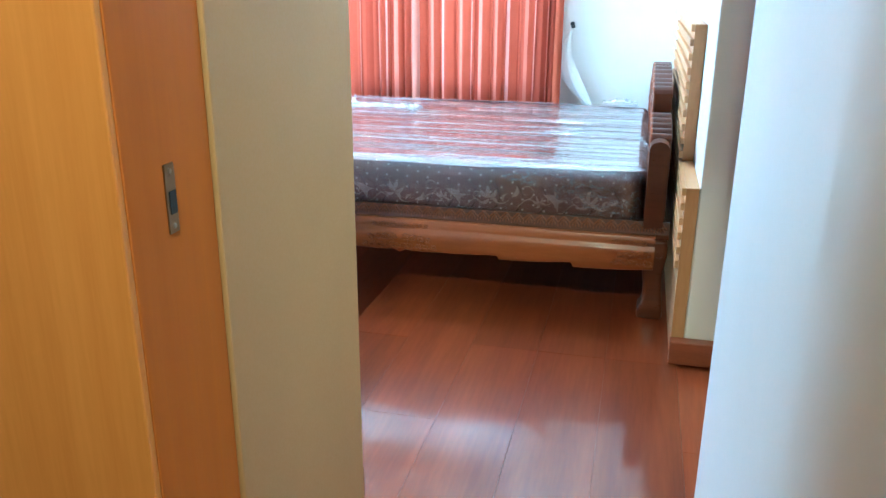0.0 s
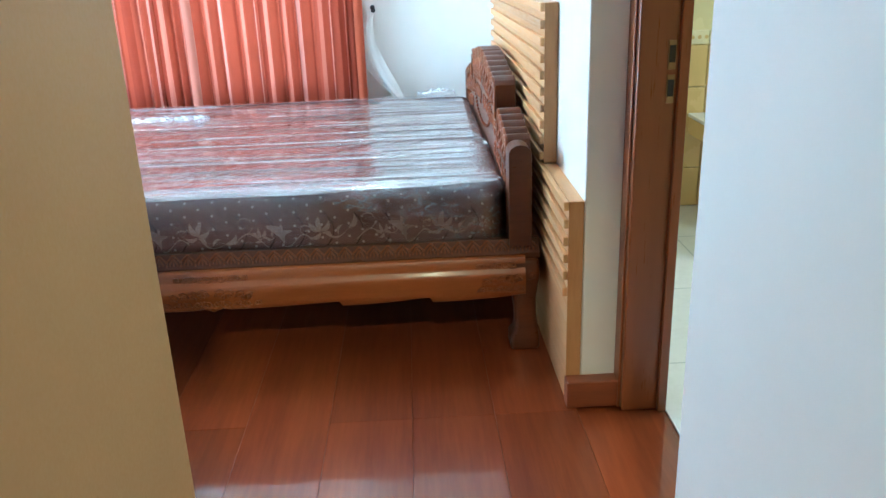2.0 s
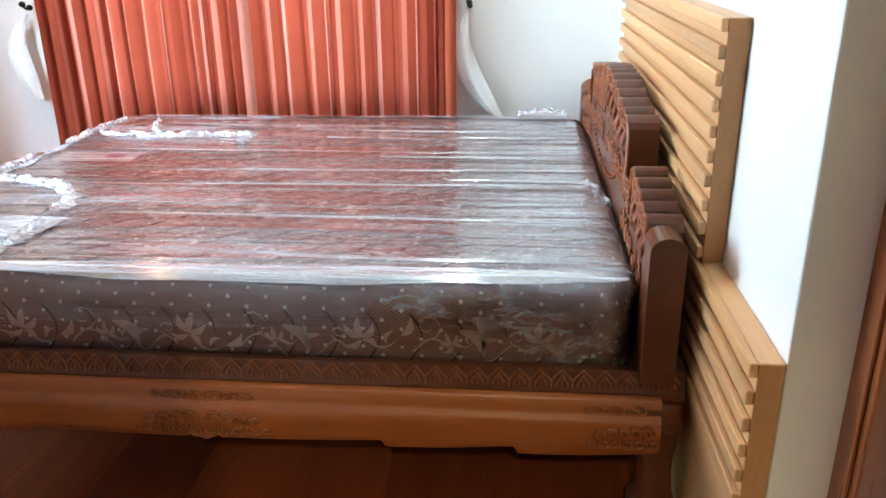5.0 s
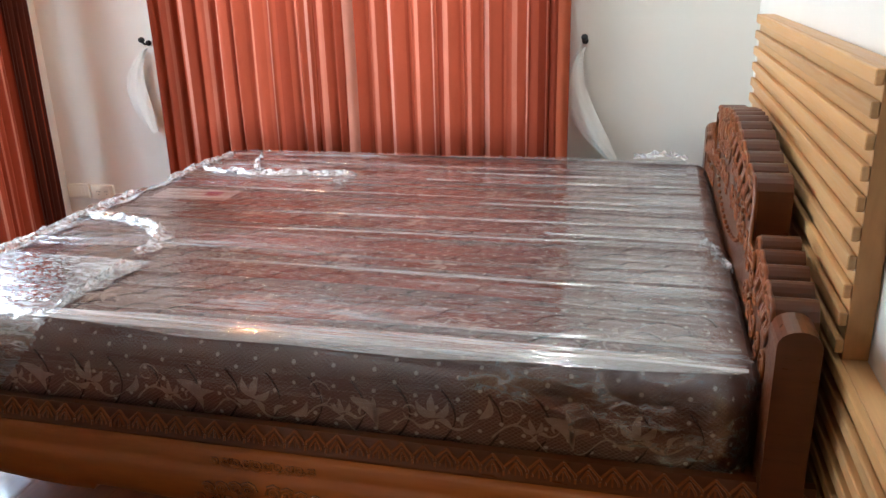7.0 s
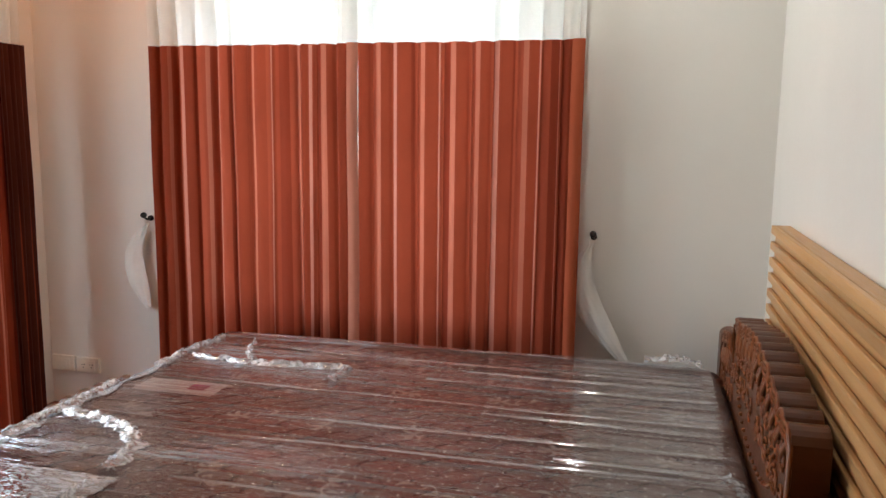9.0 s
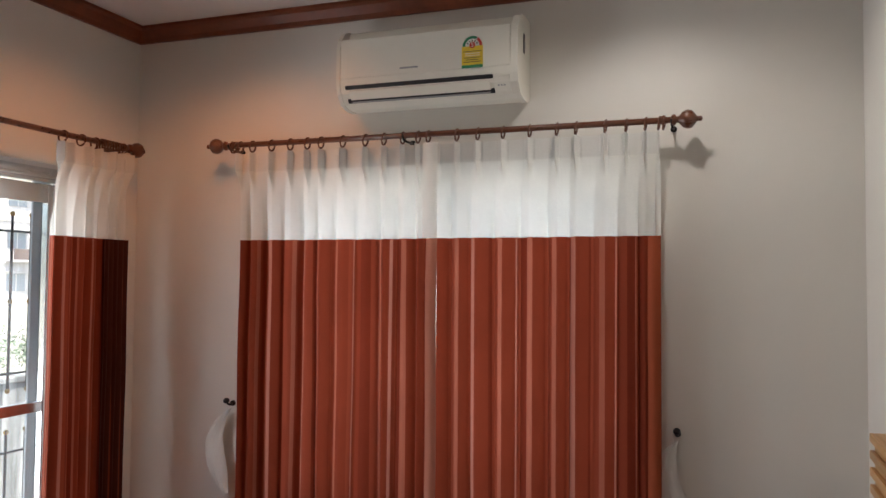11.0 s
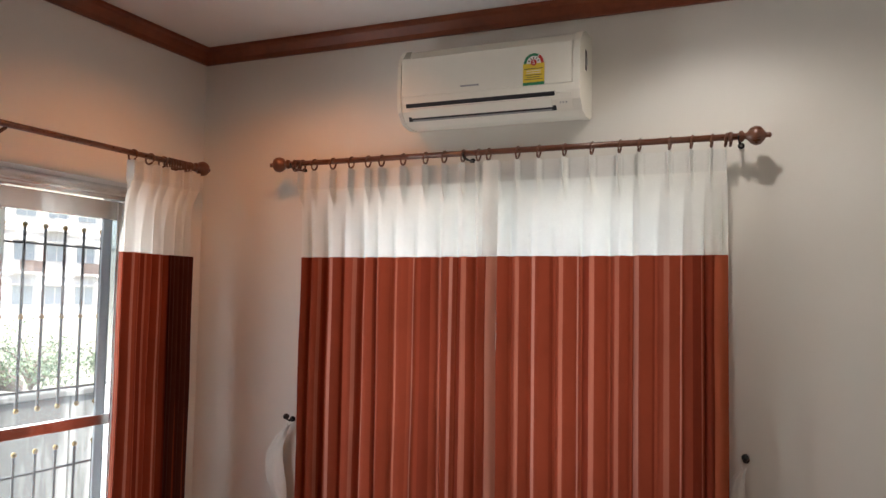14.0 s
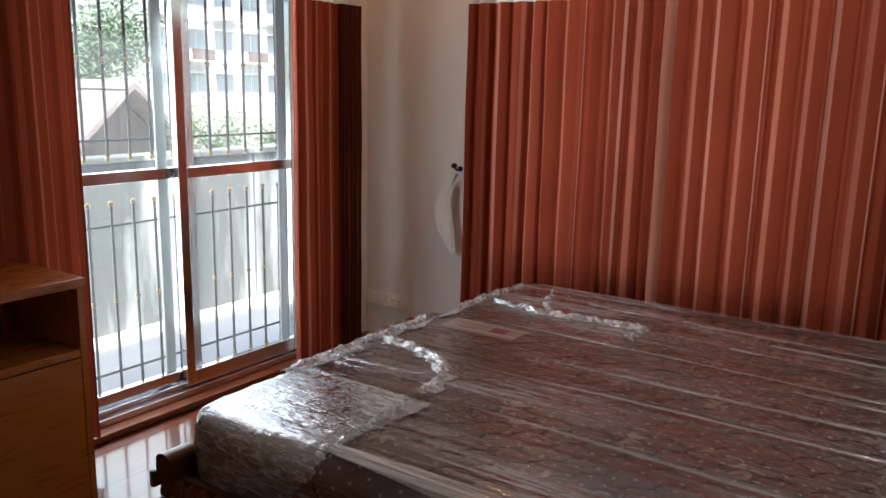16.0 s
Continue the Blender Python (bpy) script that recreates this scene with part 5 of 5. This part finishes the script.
for name, lo, hi, m in (("outlet_gap", (AX0 + 0.040, -0.0045, -0.036), (AX1 - 0.102, 0.010, 0.042), DARK), ("louvre", (AX0 + 0.058, -0.012, -0.019), (AX1 - 0.116, -0.005, 0.021), WHITE_PLASTIC), ("lower_lip", (AX0 + 0.060, -0.009, -0.034), (AX1 - 0.12, -0.004, -0.0275), GREY_PLASTIC), ("display_panel", (AX1 - 0.098, -0.008, -0.030), (AX1 - 0.034, 0.004, 0.036), WHITE_PLASTIC)):
    bm = box(lo, hi, 0.0015)
    bm.transform(tilt)
    part(name, bm, m, ac)
for dx in (0, 0.012, 0.024):
    bm = box((AX1 - 0.085 + dx, -0.010, -0.006), (AX1 - 0.079 + dx, -0.0075, 0.0), 0.0005)
    bm.transform(tilt)
    part("indicator", bm, GREY_PLASTIC, ac)
part("side_cutout", box((AX1 - 0.001, YF - 0.115, AZ1 - 0.155), (AX1 + 0.0008, YF - 0.090, AZ1 - 0.075)), DARK, ac)
part("side_knob", box((AX1 - 0.001, YF - 0.105, AZ1 - 0.135), (AX1 + 0.004, YF - 0.093, AZ1 - 0.105), 0.001), GREY_PLASTIC, ac)
part("maker_mark", box((-1.270, YF - 0.2042, 2.449), (-1.190, YF - 0.2025, 2.456)), GREY_PLASTIC, ac)

YELLOW_P, GREEN_P, RED_P, PAPER_W, INK = (plain(n_, c_, 0.5, 0, 0.04) for n_, c_ in (("label_yellow", (0.80, 0.58, 0.05)), ("label_green", (0.02, 0.22, 0.10)), ("label_red", (0.55, 0.04, 0.03)), ("label_white", (0.80, 0.79, 0.74)), ("label_ink", (0.12, 0.10, 0.06))))
LX, LZ, LY = -0.957, 2.485, YF - 0.2035
sticker = part("energy_label", box((LX - 0.044, LY - 0.0008, LZ - 0.055), (LX + 0.044, LY, LZ + 0.030)), YELLOW_P, ac, "yellow and green energy rating label with a red five")
part("green_foot", box((LX - 0.044, LY - 0.0014, LZ - 0.057), (LX + 0.044, LY - 0.0009, LZ - 0.045)), GREEN_P, sticker)


def half_disc(r0, r1, a0, a1, y, n=14):
    bm = bmesh.new()
    pts = [[(LX + r * math.cos(a), y, LZ + 0.030 + r * math.sin(a)) for r in (r0, r1)] for a in [radians(a0 + (a1 - a0) * k / n) for k in range(n + 1)]]
    return sheet(pts, bm)


part("white_dome", half_disc(0.001, 0.040, 0, 180, LY - 0.0006), PAPER_W, sticker)
part("dome_scale", half_disc(0.030, 0.041, 60, 180, LY - 0.0012), GREEN_P, sticker)
part("dome_scale", half_disc(0.030, 0.041, 0, 55, LY - 0.0012), RED_P, sticker)
for a in (30, 60, 90, 120, 150):
    part("dome_mark", half_disc(0.018, 0.026, a - 6, a + 6, LY - 0.0012, 3), INK, sticker)
part("red_spot", turned([(-0.0020, 0.0125), (-0.0010, 0.0125)], "y", (LX, LY, LZ + 0.034), 20), RED_P, sticker)
text = bpy.data.curves.new("numeral", "FONT")
text.body, text.size, text.align_x, text.align_y, text.extrude = "5", 0.024, "CENTER", "CENTER", 0.0003
text.materials.append(PAPER_W)
num = new("numeral", text)
num.matrix_world = pose(LX, LY - 0.0028, LZ + 0.034, 90, 0, 0)
num.parent = sticker
for k, (w, m) in enumerate(((0.038, INK), (0.030, PAPER_W), (0.030, PAPER_W), (0.034, INK), (0.026, INK), (0.036, INK))):
    part("text_line", box((LX - w, LY - 0.0016, LZ + 0.008 - 0.0085 * k), (LX + w, LY - 0.0010, LZ + 0.0105 - 0.0085 * k)), m, sticker)


# ---- recessed ceiling lights ----
def downlight(x, y, color, strength):
    n_ = Nodes("lit_lens")
    n_.set(Emission_Color=(*color, 1), Emission_Strength=strength, Roughness=0.3)
    ob = thing("downlight", "lit round recessed ceiling downlight with a white ring", "ceiling light", (0, 0, 0), "ceiling downlights")
    bm = bmesh.new()
    prof = [(0.062, 0.0), (0.061, -0.005), (0.054, -0.008), (0.049, -0.005), (0.047, 0.0)]
    rows = [[(x + r * math.cos(a), y + r * math.sin(a), H + z - 0.0005) for a in [k * math.tau / 28 for k in range(29)]] for r, z in prof]
    part("trim_ring", sheet(rows, bm), WHITE_PLASTIC, ob, "", True)
    part("lens", turned([(H - 0.0035, 0.047), (H - 0.0015, 0.047)], "z", (x, y, 0), 24), n_.mat, ob, "glowing lens")
    return ob


downlight(-1.995, 4.50, (1.0, 0.86, 0.66), 1.2)
downlight(-0.285, 4.53, (1.0, 0.97, 0.93), 2.2)


# ---- window behind the curtain ----
win = thing("window_1", "aluminium window behind the closed curtains", "window", (0, 0, 0), "", "structure")
for name, lo, hi in (("frame_side", (-1.95, 5.26, 0.62), (-1.90, 5.32, 2.06)), ("frame_side", (-0.45, 5.26, 0.62), (-0.40, 5.32, 2.06)), ("frame_mullion", (-1.20, 5.265, 0.62), (-1.15, 5.315, 2.06)), ("frame_head", (-1.90, 5.262, 2.01), (-0.45, 5.318, 2.06)), ("frame_sill", (-1.90, 5.262, 0.62), (-0.45, 5.318, 0.67)), ("frame_bar", (-1.90, 5.27, 0.90), (-0.45, 5.31, 0.93))):
    part(name, box(lo, hi, 0.003), ALU, win)
for a, b in ((-1.90, -1.20), (-1.15, -0.45)):
    pane = part("pane", box((a, 5.288, 0.67), (b, 5.292, 2.01)), GLASS, win)
    pane.visible_shadow = False


# ---- sliding door in the side wall ----
door = thing("door_1", "polished aluminium sliding glass door with security grille behind", "sliding door", (0, 0, 0), "", "structure")
FX0, FX1 = -2.985, -2.865
pieces = [
    ("frame_jamb", (FX0, DY0, 0.0), (FX1, DY0 + 0.035, DTOP)),
    ("frame_jamb", (FX0, DY1 - 0.035, 0.0), (FX1, DY1, DTOP)),
    ("frame_head", (FX0, DY0 + 0.035, 2.005), (FX1, DY1 - 0.035, DTOP)),
    ("head_lip", (FX1, DY0, 2.02), (FX1 + 0.018, DY1, 2.035)),
    ("sill_track", (FX0, DY0 + 0.035, 0.0), (FX1, DY1 - 0.035, 0.055)),
    ("sill_rail", (-2.915, DY0 + 0.035, 0.0555), (-2.905, DY1 - 0.035, 0.075)),
]
for name, lo, hi in pieces:
    part(name, box(lo, hi, 0.003), ALU, door)


def sash(y0, y1, x):
    st = 0.045
    ob = part("sash", box((x - 0.018, y0, 0.06), (x + 0.018, y0 + st, 2.0), 0.003), ALU, door)
    for name, lo, hi in (("stile", (y1 - st, 0.06), (y1, 2.0)), ("top_rail", (y0 + st, 1.915), (y1 - st, 2.0)), ("bottom_rail", (y0 + st, 0.06), (y1 - st, 0.125)), ("middle_rail", (y0 + st, 0.985), (y1 - st, 1.032))):
        part(name, box((x - 0.017, lo[0], lo[1]), (x + 0.017, hi[0], hi[1]), 0.003), ALU, ob)
    for z0, z1 in ((0.125, 0.985), (1.032, 1.915)):
        pane = part("pane", box((x - 0.003, y0 + st, z0), (x + 0.003, y1 - st, z1)), GLASS, ob)
        pane.visible_shadow = False


sash(DY0 + 0.037, 4.240, -2.952)
sash(4.120, DY1 - 0.037, -2.905)
structure("door_sill", box((FX1 + 0.001, DY0, 0.0), (XL - 0.035, DY1, 0.026), 0.004), BASE_WOOD, "reddish wooden sill inside the sliding door", "door sill")

part("screen_stile", box((-2.984, 4.078, 0.06), (-2.971, 4.128, 2.0), 0.003), SASH_GREY, door, "pale grey stile of the insect screen")
part("screen_stile", box((-2.984, DY1 - 0.085, 0.06), (-2.971, DY1 - 0.036, 2.0), 0.003), SASH_GREY, door)

grille = thing("security_grille", "thin black iron grille with brass balls outside the door", "grille", (0, 0, 0))
GX = -3.03
ball_prof = [(-0.012, 0.003), (-0.0085, 0.009), (0.0, 0.012), (0.0085, 0.009), (0.012, 0.003)]
for z in (0.172, 0.801, 1.151, 1.788):
    part("cross_bar", tube([(GX, DY0 - 0.1, z), (GX, DY1 + 0.1, z)], 0.0058, 6), BAR, grille)
for k in range(-6, 6):
    y = 4.403 + 0.1035 * k
    for z0, z1, zm in ((0.09, 0.893, 0.486), (1.075, 1.866, 1.472)):
        bar = part("bar", tube([(GX + 0.006, y, z0), (GX + 0.006, y, z1)], 0.0064, 6), BAR, grille)
        for z in (z0, zm, z1):
            bm = turned(ball_prof, "z", (GX + 0.006, y, z), 10)
            part("ball", bm, BRASS, bar, "brass ball", True)
part("frame_post", box((GX - 0.012, DY0 - 0.12, -0.10), (GX + 0.012, DY0 - 0.10, 2.0)), BAR, grille)
part("frame_post", box((GX - 0.012, DY1 + 0.10, -0.10), (GX + 0.012, DY1 + 0.12, 2.0)), BAR, grille)


# ---- cabinet by the sliding door ----
cab = thing("cabinet", "orange-brown wooden low cabinet with an open niche and drawers", "cabinet", (0, 0, 0))
CX0, CX1, CY0, CY1, CZ = -2.735, -2.325, 2.30, 3.325, 0.795
part("top", box((CX0, CY0, CZ - 0.030), (CX1 + 0.006, CY1 + 0.004, CZ), 0.003), CAB_WOOD, cab)
part("side_panel", box((CX0, CY1 - 0.022, 0.0), (CX1, CY1, CZ - 0.0305), 0.002), CAB_WOOD, cab)
part("side_panel", box((CX0, CY0, 0.0), (CX1, CY0 + 0.022, CZ - 0.0305), 0.002), CAB_WOOD, cab)
part("shelf", box((CX0, CY0 + 0.0225, 0.545), (CX1 - 0.002, CY1 - 0.0225, 0.570), 0.002), CAB_WOOD, cab)
part("back_panel", box((CX0, CY0 + 0.0225, 0.05), (CX0 + 0.012, CY1 - 0.0225, CZ - 0.031)), CAB_WOOD, cab)
part("plinth", box((CX0 + 0.02, CY0 + 0.0225, 0.0), (CX1 - 0.03, CY1 - 0.0225, 0.05)), CAB_WOOD, cab)
for a, b in ((CY0 + 0.024, 2.81), (2.814, CY1 - 0.024)):
    drawer = part("door", box((CX1 - 0.022, a, 0.055), (CX1 - 0.001, b, 0.540), 0.002), CAB_WOOD, cab)


# ---- outside ----
def concrete(name, color, stain):
    n_ = Nodes(name)
    c = n_.coords()
    big, run, fine = n_.noise(c, 1.1, 6, 0.65), n_.noise(n_.coords((3, 3, 0.5)), 1.0, 5), n_.noise(c, 40, 4)
    base = n_.mix(n_.ramp(run, [(0.36, (0, 0, 0)), (0.54, (0.88, 0.88, 0.88))]), n_.ramp(big, [(0.3, tuple(v * 0.85 for v in color)), (0.7, color)]), stain)
    n_.color(base)
    n_.bump(fine, 0.4, 0.004)
    n_.set(Roughness=0.9)
    return n_.mat


PATIO = concrete("pale_concrete", (0.72, 0.71, 0.68), (0.58, 0.57, 0.55))
FENCE = concrete("stained_render", (0.58, 0.60, 0.58), (0.05, 0.052, 0.05))
EARTH = concrete("dry_earth", (0.34, 0.32, 0.28), (0.22, 0.22, 0.17))
FACADE = concrete("facade_plaster", (0.74, 0.73, 0.72), (0.55, 0.53, 0.52))
ROOF = concrete("roof_sheet", (0.30, 0.24, 0.23), (0.20, 0.16, 0.15))
WINDOW_DARK = plain("far_window_glass", (0.34, 0.38, 0.41), 0.15)
BRICKWORK = concrete("far_brick", (0.20, 0.155, 0.14), (0.13, 0.10, 0.09))
structure("ground", box((-320, -300, -0.5), (-3.0, 300, -0.16)), EARTH, "pale dusty ground beyond the fence", "ground")
structure("patio", box((-4.28, -3, -0.159), (XL - T, 10, -0.10)), PATIO, "bright pale concrete patio outside the door", "pavement")
fence = thing("boundary_fence", "grey concrete boundary wall with black damp stains", "boundary wall", (0, 0, 0))
for k in range(6):
    part("panel", box((-4.40, -3 + 2.2 * k + 0.006, -0.16), (-4.28, -3 + 2.2 * (k + 1) - 0.006, 0.915), 0.008), FENCE, fence)
part("coping", box((-4.42, -3, 0.9155), (-4.26, 10.2, 0.955), 0.008), FENCE, fence)

shed = thing("gabled_house", "small house with a grey gabled roof behind the fence", "house", (0, 0, 0))
GXC, GYC = -11.5, 9.55
part("wall", prism([(GYC - 1.0, -0.16), (GYC + 1.0, -0.16), (GYC + 1.0, 0.25), (GYC, 1.18), (GYC - 1.0, 0.25)], "x", -15.5, GXC), BRICKWORK, shed)
for s in (1, -1):
    roof = prism([(GYC, 1.34), (GYC + s * 1.35, 0.08), (GYC + s * 1.35, 0.00), (GYC, 1.24)], "x", -15.8, GXC + 0.45)
    part("roof", roof, ROOF, shed)
part("ridge_cap", prism([(GYC - 0.12, 1.26), (GYC, 1.40), (GYC + 0.12, 1.26)], "x", -15.8, GXC + 0.47), ROOF, shed)
part("gable_board", prism([(GYC - 1.32, 0.06), (GYC, 1.27), (GYC + 1.32, 0.06), (GYC + 1.32, 0.16), (GYC, 1.37), (GYC - 1.32, 0.16)], "x", GXC + 0.46, GXC + 0.50), ROOF, shed)


def far_building(x, y0, y1, floors, z0, wall_mat, label, bays):
    ob = thing("apartment_building", label, "building", (0, 0, 0), "buildings beyond the fence")
    ztop = z0 + floors * 2.9
    part("wall", box((x - 8, y0, -0.16), (x, y1, ztop)), wall_mat, ob)
    part("roof", box((x - 8.2, y0 - 0.2, ztop), (x + 0.3, y1 + 0.2, ztop + 0.35), 0.03), FACADE, ob)
    w = (y1 - y0) / bays
    for f in range(floors):
        z = z0 + f * 2.9
        for b in range(bays):
            y = y0 + (b + 0.5) * w
            win_ob = part("window", box((x + 0.001, y - w * 0.30, z + 0.9), (x + 0.05, y + w * 0.30, z + 2.1), 0.01, None, 1), WINDOW_DARK, ob)
            part("frame", box((x + 0.05, y - 0.03, z + 0.9), (x + 0.07, y + 0.03, z + 2.1)), FACADE, win_ob)
            part("hood", box((x + 0.001, y - w * 0.36, z + 2.15), (x + 0.55, y + w * 0.36, z + 2.25)), FACADE, ob)
            if (b + f) % 2 == 0:
                bal = part("balcony", box((x + 0.001, y - w * 0.38, z + 0.0), (x + 0.9, y + w * 0.38, z + 0.12)), FACADE, ob)
                part("railing", box((x + 0.82, y - w * 0.38, z + 0.12), (x + 0.9, y + w * 0.38, z + 0.85)), BRICKWORK if f % 2 else FACADE, bal)
        part("floor_band", box((x + 0.001, y0, z - 0.12), (x + 0.12, y1, z)), FACADE, ob)
    return ob


far_building(-46, 35, 62, 7, -0.16, FACADE, "pale weathered apartment block with balconies and windows", 11)
far_building(-62, 12, 44, 6, -0.16, FACADE, "long pale apartment block in the distance", 11)

LEAF = Nodes("leaf_green")
ri = LEAF.add("ObjectInfo")
isl = LEAF.add("NewGeometry")
LEAF.color(LEAF.ramp(isl, [(0.0, (0.07, 0.12, 0.06)), (0.5, (0.10, 0.16, 0.08)), (1.0, (0.15, 0.22, 0.12))], out="Random Per Island"))
LEAF.set(Roughness=0.55)
BARK = plain("tree_bark", (0.11, 0.085, 0.06), 0.9, 0, 0.3, 20, 0.5)


def tree(x, y, height, spread, leaves, seed, label, z0=-0.16, trunk_r=0.09):
    rnd = random.Random(seed)
    ob = thing("tree", label, "tree", (0, 0, 0), "trees beyond the fence")
    bm = bmesh.new()
    top = Vector((x, y, z0 + height * 0.62))
    tube([(x, y, z0), (x + 0.05, y, z0 + height * 0.3), top], [trunk_r, trunk_r * 0.75, trunk_r * 0.45], 9, bm)
    tips = []
    for k in range(14):
        a, up = rnd.uniform(0, math.tau), rnd.uniform(0.1, 0.5)
        start = Vector((x, y, z0 + height * rnd.uniform(0.28, 0.6)))
        tip = start + Vector((math.cos(a) * spread * rnd.uniform(0.4, 0.95), math.sin(a) * spread * rnd.uniform(0.4, 0.95), height * up))
        tube([start, start.lerp(tip, 0.5) + Vector((0, 0, 0.08 * height)), tip], [trunk_r * 0.4, trunk_r * 0.25, trunk_r * 0.08], 6, bm)
        tips += [tip, start.lerp(tip, 0.7)]
    part("trunk", bm, BARK, ob)
    verts, faces = [], []
    for k in range(leaves):
        c = rnd.choice(tips) + Vector((rnd.gauss(0, 1), rnd.gauss(0, 1), rnd.gauss(0, 0.8))) * spread * 0.22
        size = spread * rnd.uniform(0.026, 0.055)
        q = Euler((rnd.uniform(-1, 1), rnd.uniform(-1, 1), rnd.uniform(0, 6.3))).to_matrix()
        i = len(verts)
        for px, py, pz in ((-1, 0, 0), (0, -0.42, 0.12), (1, 0, 0), (0, 0.42, 0.12)):
            verts.append(c + q @ Vector((px, py, pz)) * size)
        faces += [(i, i + 1, i + 2), (i, i + 2, i + 3)]
    me = bpy.data.meshes.new("crown")
    me.from_pydata(verts, [], faces)
    me.materials.append(LEAF.mat)
    crown_ob = new("crown", me)
    crown_ob.parent = ob
    tagged(crown_ob, "", "", "", "stuff")
    return ob


tree(-16.5, 12.2, 3.5, 1.7, 7000, 5, "leafy green tree behind the gabled house")
tree(-14.5, 9.0, 3.0, 1.4, 5000, 6, "leafy green tree behind the gabled house")
tree(-9.2, 9.5, 1.15, 0.62, 3000, 7, "low leafy bush beside the gabled house", -0.16, 0.04)
tree(-9.9, 11.6, 1.0, 0.6, 2600, 9, "low leafy bush behind the fence", -0.16, 0.04)
tree(-13.0, 4.5, 3.4, 1.7, 1500, 11, "leafy green tree behind the fence")


# ---- floor planks, last ----
PW = 0.2425
rnd = random.Random(12)
x_edges = [-0.5295 + PW * k for k in range(-10, 6)]
for i, x0 in enumerate(x_edges):
    x1 = min(x0 + PW, 0.699)
    x0 = max(x0, XL + 0.001)
    if x1 - x0 < 0.02:
        continue
    ends = [-1.6, 0.15 + 0.8 * (i % 3) * 0.6, 2.74 - 0.55 * ((i + 1) % 2) * (i % 3 != 0), 4.1 + 0.37 * (i % 3), YF]
    if i in (12, 13):
        ends = [-1.6, 0.6, 2.74, 4.3, YF]
    for a, b in zip(ends, ends[1:]):
        lo = max(a, 1.74) if x1 < -0.53 else a
        if b - lo < 0.05:
            continue
        if x0 > 0.44:
            lo, b = max(lo, 1.958), min(b, 2.72)
            if b - lo < 0.05:
                continue
        plank = link("plank", box((x0 + 0.0003, lo + 0.0003, -0.0119), (x1 - 0.0003, b - 0.0003, -0.0005 + rnd.uniform(-0.0003, 0.0003)), 0.0006, None, 1), FLOOR_WOOD, bpy.data.objects["floor"])
